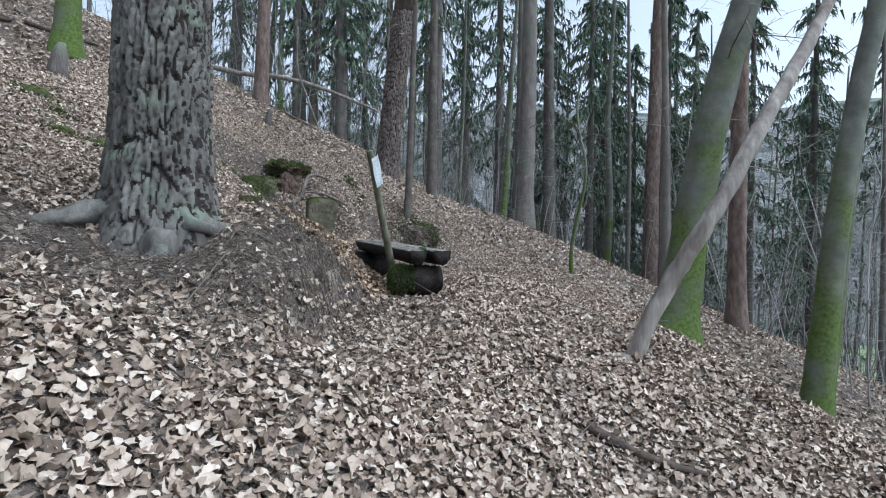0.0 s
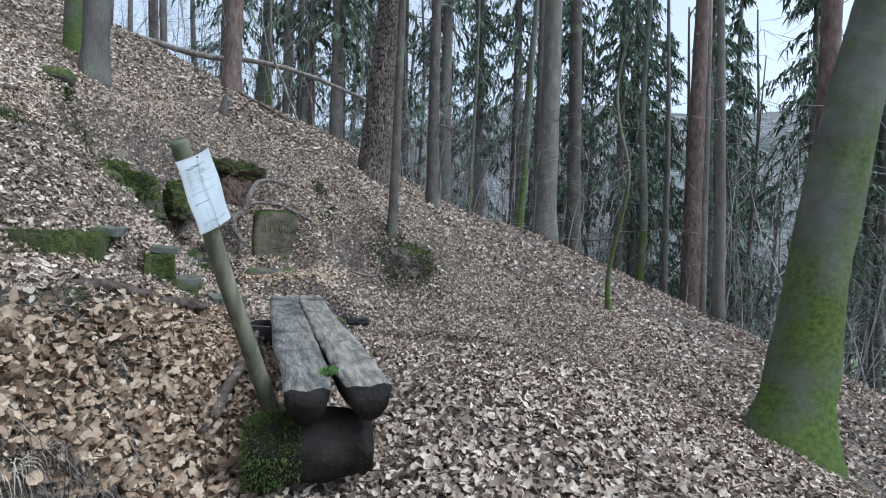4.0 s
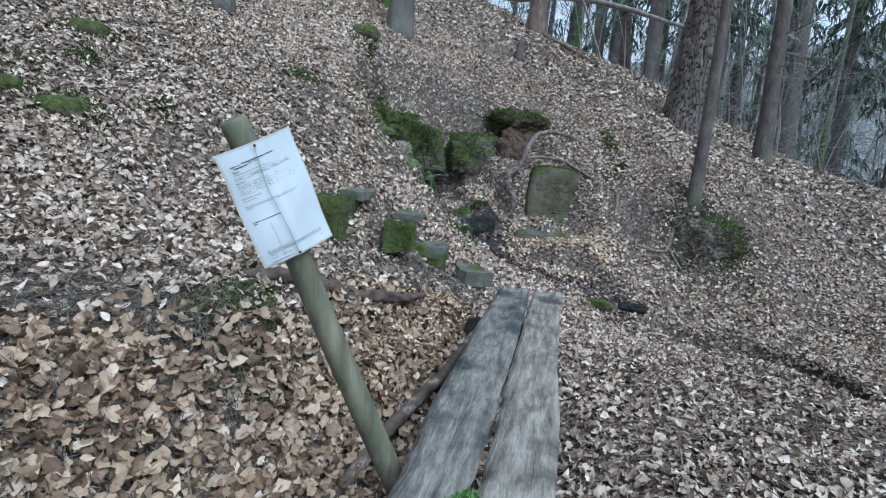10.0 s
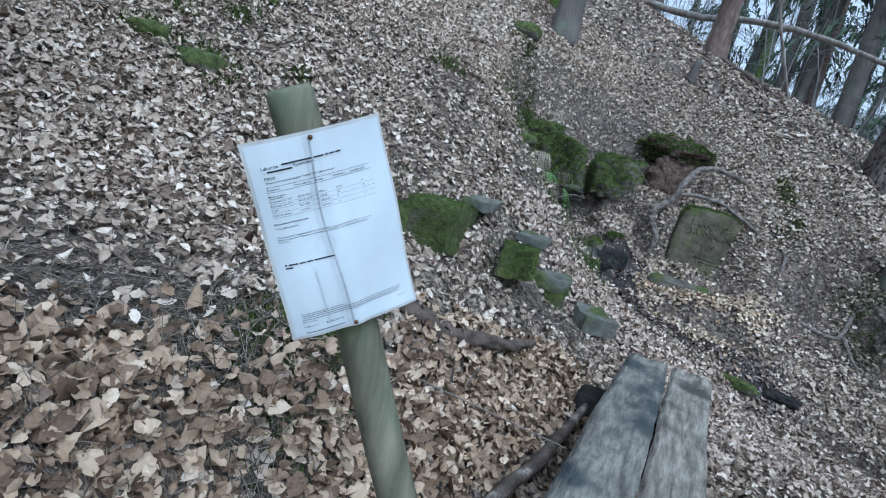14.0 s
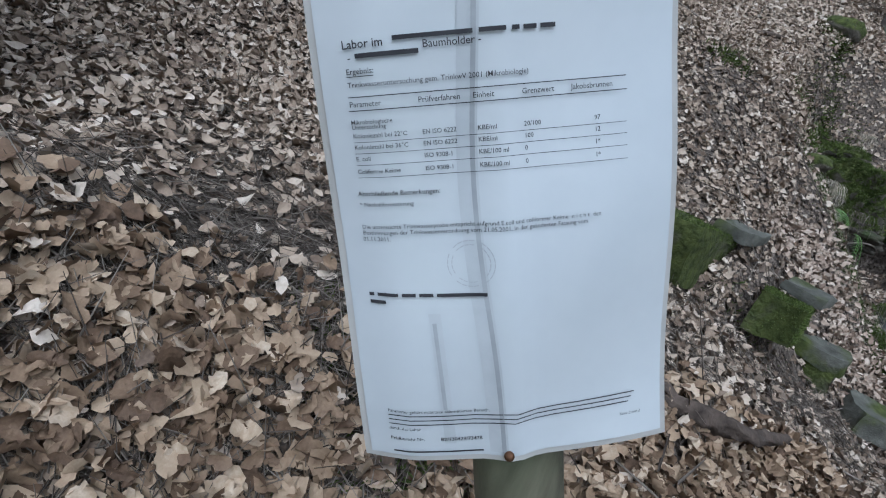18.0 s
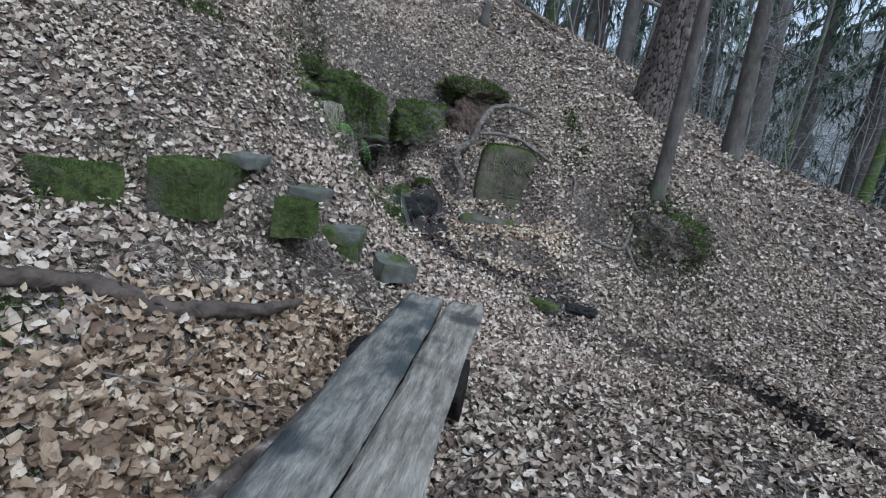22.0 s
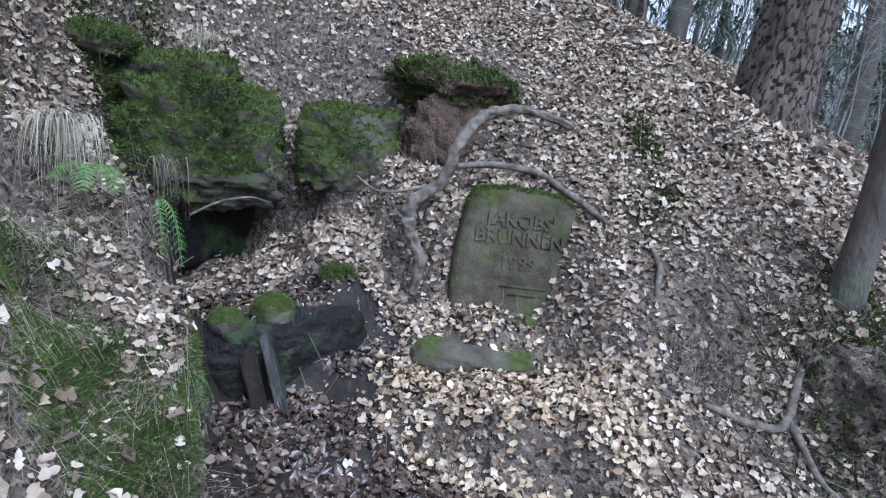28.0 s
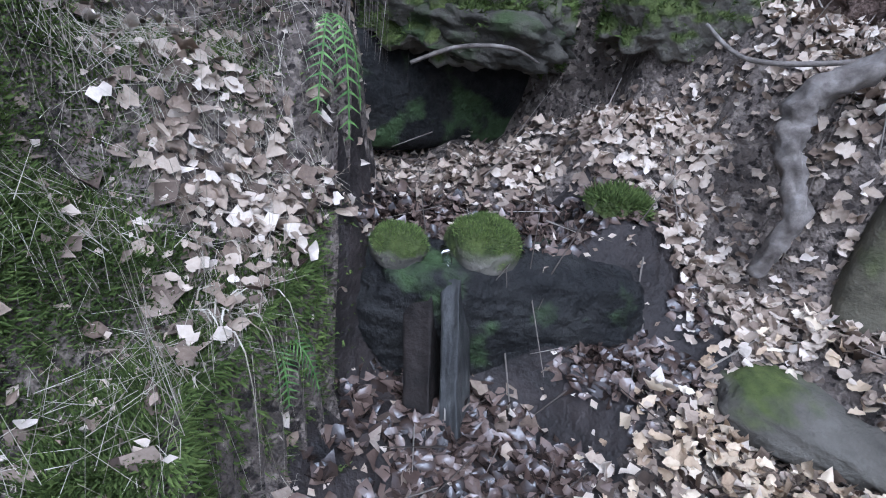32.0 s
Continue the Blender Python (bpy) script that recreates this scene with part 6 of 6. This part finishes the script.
def fern(label, at, fronds, seed):
    """Fern fronds: a curved midrib with paired toothed leaflets."""
    root = thing("fern", label, "fern", at=at)
    r = np.random.default_rng(seed)
    for ang, ln, droop in fronds:
        d = np.array([math.cos(radians(ang)), math.sin(radians(ang)), 0.0])
        s = np.linspace(0, 1, 16)
        P = d[None] * (ln * s * (1 - 0.25 * s))[:, None]
        P[:, 2] = ln * (0.5 * s - droop * s**2)
        side = np.cross(d, [0, 0, 1.0])
        T = np.gradient(P, axis=0)
        T /= np.linalg.norm(T, axis=1)[:, None]
        bits = [sticks(P[:-1], P[1:], 0.003, 0.002)]
        for sg in (-1, 1):
            for k in range(3, 16):
                w = ln * 0.24 * math.sin(math.pi * min(1, 0.12 + 0.9 * (1 - s[k]) ** 0.8))
                t = np.linspace(0, 1, 5)
                q = P[k] + (sg * side * w)[None] * t[:, None] + (T[k] * w * 0.45)[None] * t[:, None] + np.array([0, 0, -0.25 * w])[None] * (t**2)[:, None]
                bits.append(ribbons(q[None], [ln * 0.022], T[k][None]))
        V, F = join(*bits)
        mesh_np("frond", V, F, FERN, root)


fern("green fern hanging from the edge of the spring hollow", (-3.675, 9.644, 2.8), ((20, 0.2, 1.9), (-15, 0.17, 1.8), (60, 0.15, 2.0)), 1)
fern("green fern on the bank above the ledge", (-3.78, 9.42, 2.93), ((-30, 0.24, 0.8), (10, 0.22, 0.9), (-75, 0.22, 0.7), (50, 0.18, 0.8)), 2)
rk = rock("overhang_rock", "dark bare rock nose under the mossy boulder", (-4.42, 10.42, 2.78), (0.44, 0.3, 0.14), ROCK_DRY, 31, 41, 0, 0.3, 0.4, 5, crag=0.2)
for k, (x, y, sz) in enumerate(((-4.95, 9.95, 0.2), (-5.0, 10.3, 0.26), (-4.92, 10.62, 0.24), (-4.75, 10.85, 0.18))):
    rk = rock("mossy_rock", "low mossy rim of rock above the spring boulder", (x, y, ground(x, y) + 0.02), (sz, sz * 1.1, sz * 0.5), ROCK, 33 + k, 40 * k, 0, 0.35, 0.3, 4, crag=0.3)
    fuzz(rk, 2200, 0.022, BLADE, 33 + k, -0.1)
fern("small fern in the side of the mossy ledge", (-3.12, 9.46, 2.2), ((60, 0.16, 1.2), (100, 0.14, 1.0), (20, 0.14, 1.3)), 3)
fern("small fern on top of the mossy rock", (-4.0, 11.1, 3.36), ((0, 0.14, 0.6), (-60, 0.14, 0.6), (90, 0.12, 0.6)), 4)


def tuft(label, at, n, ln, seed, ang=-20, fan=60, material=STRAW, droop=1.3):
    root = np.array(at)
    r = np.random.default_rng(seed)
    a = np.radians(r.normal(ang, fan, n))
    d = np.stack([np.cos(a), np.sin(a), np.zeros(n)], 1)
    L_ = ln * r.uniform(0.5, 1.2, n)
    s = np.linspace(0, 1, 6)
    P = root + r.normal(0, 0.04, (n, 3))[:, :] * np.array([1, 1, 0.2])
    path = P[:, None] + d[:, None] * (L_[:, None] * (0.7 * s - 0.25 * s**2))[..., None]
    path[..., 2] += L_[:, None] * (0.55 * s - droop * r.uniform(0.7, 1.2, n)[:, None] * s**2)
    V, F = ribbons(path, np.full(n, 0.0022), np.cross(d, [0, 0, 1.0]))
    tagged(mesh_np("grass_tuft", V, F, material), label, "grass", kind="stuff")


tuft("hanging tuft of pale dry grass on the bank", (-3.93, 9.38, 3.12), 260, 0.34, 1)
tuft("brown dry grass hanging at the edge of the hollow", (-3.78, 9.72, 2.98), 50, 0.24, 2, 0, 40, TWIG, 1.9)
tuft("pale grass tuft on top of the boulder", (-4.6, 10.4, 3.72), 80, 0.2, 3, -40)
tuft("dry grass hanging from the mossy ledge", (-3.12, 9.36, 2.3), 60, 0.22, 4, 60, 40, droop=1.9)
tuft("dry grass on the slope", (-3.9, 7.2, 3.35), 90, 0.22, 5)
tuft("grass tuft hanging from the cut bank", (-0.98, 4.2, 1.95), 220, 0.26, 6, -30, 50, TWIG, 1.5)
tuft("grass tuft hanging from the cut bank", (-0.92, 4.05, 1.9), 160, 0.24, 7, -50, 50, STRAW, 1.6)

for k in range(14):
    y = 2.75 + 0.14 * k
    x = -0.84 - 0.07 * math.sin(5 * y)
    tuft("matted dry grass hanging over the cut bank", (x - 0.05 - 0.05 * (k % 3), y, ground(x - 0.1 - 0.05 * (k % 3), y)), 55, 0.13 + 0.03 * (k % 4), 80 + k, -10, 80, TWIG if k % 4 else STRAW, 1.1)
curve_thing("root_stub", "dark broken root sticking out of the cut bank", "root", [(-1.25, 5.3, 2.04), (-1.05, 5.42, 1.9), (-0.88, 5.5, 1.82)], [0.03, 0.036, 0.024], LOG_DARK, 24, 10, 0.5, 21)
curve_thing("root_stub", "dark broken root sticking out of the cut bank", "root", [(-1.1, 5.3, 1.85), (-0.92, 5.5, 1.76), (-0.74, 5.58, 1.69)], [0.025, 0.028, 0.018], LOG_DARK, 24, 10, 0.5, 22)

# ================= notice on its post =================
post = thing("notice_post", "leaning round wooden post with a notice nailed to it", "post", at=(-0.52, 5.55, 1.55))
pinv = post.matrix_world.inverted()
bm = bmesh.new()
p, q = fine([(-0.48, 5.62, 1.45), (-0.538, 5.468, 1.8), (-0.628, 5.215, 2.38), (-0.663, 5.1, 2.65), (-0.703, 4.957, 2.942)], [0.039, 0.037, 0.034, 0.033, 0.031], 40)
rings = tube(bm, p, q, 28, 0.04, 2, cap=False)
top = [bm.verts.new(v.co.lerp(p[-1], 0.12) + (p[-1] - p[-2]).normalized() * 0.006) for v in rings[-1]]
for k in range(28):
    bm.faces.new((rings[-1][k], rings[-1][(k + 1) % 28], top[(k + 1) % 28], top[k]))
bm.faces.new(top)
bm.transform(pinv)
part("pole", bm, POST, post)

TL, TR, BR, BL = Vector((-0.673, 4.891, 2.864)), Vector((-0.645, 5.061, 2.944)), Vector((-0.611, 5.176, 2.685)), Vector((-0.638, 4.998, 2.615))
SHEET_N = (BL - TL).cross(TR - TL).normalized()
if SHEET_N.x < 0:
    SHEET_N = -SHEET_N


def on_sheet(u, v, lift=0.0):
    """The place on the curled sheet at u across and v down (0 to 1)."""
    b = (TL * (1 - u) + TR * u) * (1 - v) + (BL * (1 - u) + BR * u) * v
    bow = 0.014 - 0.014 * (2 * u - 1) ** 2 + 0.004 * math.exp(-(((u - 0.47) / 0.06) ** 2)) * (0.4 + v) + 0.003 * math.sin(9 * v + 4 * u)
    bow -= 0.006 * max(0, 0.15 - u) / 0.15
    return b + SHEET_N * (bow + lift)


def sheet_part(name, u0, u1, v0, v1, material, lift, nu, nv, parent, label="", bend=None):
    V, F = [], []
    for j in range(nv + 1):
        for i in range(nu + 1):
            v = v0 + (v1 - v0) * j / nv
            w = bend(v) if bend else 0.0
            V.append(pinv @ on_sheet(u0 + (u1 - u0) * i / nu + w, v, lift))
    for j in range(nv):
        for i in range(nu):
            k = j * (nu + 1) + i
            F.append((k, k + nu + 1, k + nu + 2, k + 1))
    ob = data_part(name, V, F, material, parent)
    if label:
        ob["label"] = label
    return ob


film = sheet_part("laminate", 0, 1, 0, 1, EDGE_FILM, 0.0, 24, 32, post, "grubby clear laminate border")
sheet = sheet_part("notice_sheet", 0.022, 0.978, 0.016, 0.984, PAPER, 0.0012, 24, 32, post, "white printed water test report")


def line_of(s, u, v, size, bold=0.0):
    V, F = text_np(s, 1.0, 0.0, "LEFT", bold * 0.6 + 0.003)
    size *= 0.92
    W = [pinv @ on_sheet(u + q.x * size / 0.213, v - q.y * size / 0.303, 0.0026) for q in V]
    data_part("printed_line", W, F, INK, sheet, False)


def bar(u0, u1, v, h=0.004, material=INK, lift=0.0026):
    sheet_part("printed_bar", u0, u1, v - h / 2, v + h / 2, material, lift, 12, 1, sheet)


line_of("Labor im", 0.088, 0.132, 0.0068, 0.012)
for du0, du1 in ((0.13, 0.33), (0.345, 0.415), (0.43, 0.45), (0.46, 0.495), (0.505, 0.545)):
    bar(0.088 + du0, 0.088 + du1, 0.132 - 0.011, 0.0075)
line_of("-", 0.100, 0.153, 0.0062)
bar(0.100 + 0.02, 0.291 - 0.01, 0.153 - 0.008, 0.008)
line_of("Baumholder -", 0.291, 0.141, 0.0062)
line_of("Ergebnis:", 0.092, 0.175, 0.0046, 0.01)
bar(0.092, 0.092 + 0.07, 0.175 + 0.004, 0.0012)
line_of("Trinkwasseruntersuchung gem. TrinkwV 2001 (Mikrobiologie)", 0.092, 0.197, 0.0043)
bar(0.089, 0.833, 0.214, 0.0016)
bar(0.087, 0.835, 0.238, 0.0016)
for s, u in (("Parameter", 0.090), ("Prüfverfahren", 0.269), ("Einheit", 0.410), ("Grenzwert", 0.540), ("Jakobsbrunnen", 0.675)):
    line_of(s, u, 0.231, 0.0046)
line_of("Mikrobiologische", 0.088, 0.262, 0.0037)
line_of("Untersuchung", 0.089, 0.271, 0.0037)
for v, row in zip((0.291, 0.312, 0.334, 0.358), (("Koloniezahl bei 22°C", "EN ISO 6222", "KBE/ml", "20/100", "97"), ("Koloniezahl bei 36°C", "EN ISO 6222", "KBE/ml", "100", "12"), ("E. coli", "ISO 9308-1", "KBE/100 ml", "0", "1*"), ("Coliforme Keime", "ISO 9308-1", "KBE/100 ml", "0", "1*"))):
    for s, u in zip(row, (0.089, 0.273, 0.418, 0.543, 0.739)):
        line_of(s, u, v - 0.004, 0.0039, 0.008 if u > 0.66 else 0.0)
    bar(0.089, 0.833, v + 0.004, 0.0009)
line_of("Abschließende Bemerkungen:", 0.081, 0.398, 0.0044, 0.01)
line_of("* Nachdifferenzierung", 0.083, 0.419, 0.0039)
line_of("Die untersuchte Trinkwasserprobe entspricht aufgrund E.coli und coliformer Keime  n i c h t  den", 0.081, 0.464, 0.0039)
line_of("Bestimmungen der Trinkwasserverordnung vom 21.05.2001, in der geänderten Fassung vom", 0.081, 0.476, 0.0039)
line_of("01.11.2011.", 0.080, 0.489, 0.0039)
for du0, du1 in ((0, 0.014), (0.024, 0.084), (0.094, 0.134), (0.144, 0.184), (0.194, 0.335)):
    bar(0.078 + du0, 0.078 + du1, 0.606 - 0.006, 0.007)
bar(0.079, 0.079 + 0.045, 0.622 - 0.006, 0.007)
line_of("Parameter gehört nicht zum akkreditierten Bereich.", 0.091, 0.866, 0.0034)
for k in range(1, 4):
    bar(0.091, 0.887 - 0.01 * k, 0.866 - 0.003 + 0.011 * k, 0.0024)
line_of("durch das Labor", 0.089, 0.911, 0.0034)
line_of("Prüfbericht Nr.", 0.090, 0.938, 0.0039)
line_of("B2/130429/73478", 0.244, 0.940, 0.0042, 0.01)
bar(0.095, 0.095 + 0.28, 0.973 - 0.004, 0.004)
line_of("Seite 2 von 2", 0.827, 0.928, 0.0032)
for rad in (0.052, 0.064):
    for k in range(24):
        if k % 5 == 4:
            continue
        a = [2 * math.pi * (k + e) / 24 for e in (0, 0.8)]
        V = [pinv @ on_sheet(0.375 + r_ * math.cos(t), 0.538 + r_ * 0.7 * math.sin(t), 0.0024) for r_ in (rad, rad + 0.0025) for t in a]
        data_part("stamp_ring", V, [(0, 1, 3, 2)], MARK_GREY, sheet, False)
streak = lambda v: 0.41 - 0.05 * math.sin(3.2 * v) ** 2 * (1 - v) + 0.03 * max(0, v - 0.6)
# the long pair paints the soft and dark shading of the centre crease
sheet_part("grey_streak", -0.026, 0.03, 0.02, 0.975, MARK_PALE, 0.0016, 4, 40, sheet, "pale vertical streak, shading painted for the centre crease", streak)
sheet_part("grey_streak", 0.01, 0.023, 0.05, 0.975, MARK_GREY, 0.0019, 3, 40, sheet, "dark vertical streak, shading painted for the centre crease", streak)
sheet_part("grey_streak", 0.24, 0.275, 0.64, 0.95, MARK_PALE, 0.0016, 3, 16, sheet, "pale grey streak low on the sheet", lambda v: 0.05 * (v - 0.6))
sheet_part("grey_streak", 0.248, 0.26, 0.66, 0.86, MARK_GREY, 0.0019, 3, 12, sheet, "dark grey streak low on the sheet", lambda v: 0.05 * (v - 0.6))
for u, v in ((0.44, 0.03), (0.45, 0.978)):
    bm = bmesh.new()
    bmesh.ops.create_uvsphere(bm, u_segments=12, v_segments=8, radius=0.0032)
    c = pinv @ on_sheet(u, v, 0.003)
    bmesh.ops.translate(bm, vec=c, verts=bm.verts)
    part("nail", bm, NAIL, post, "rusty nail head")
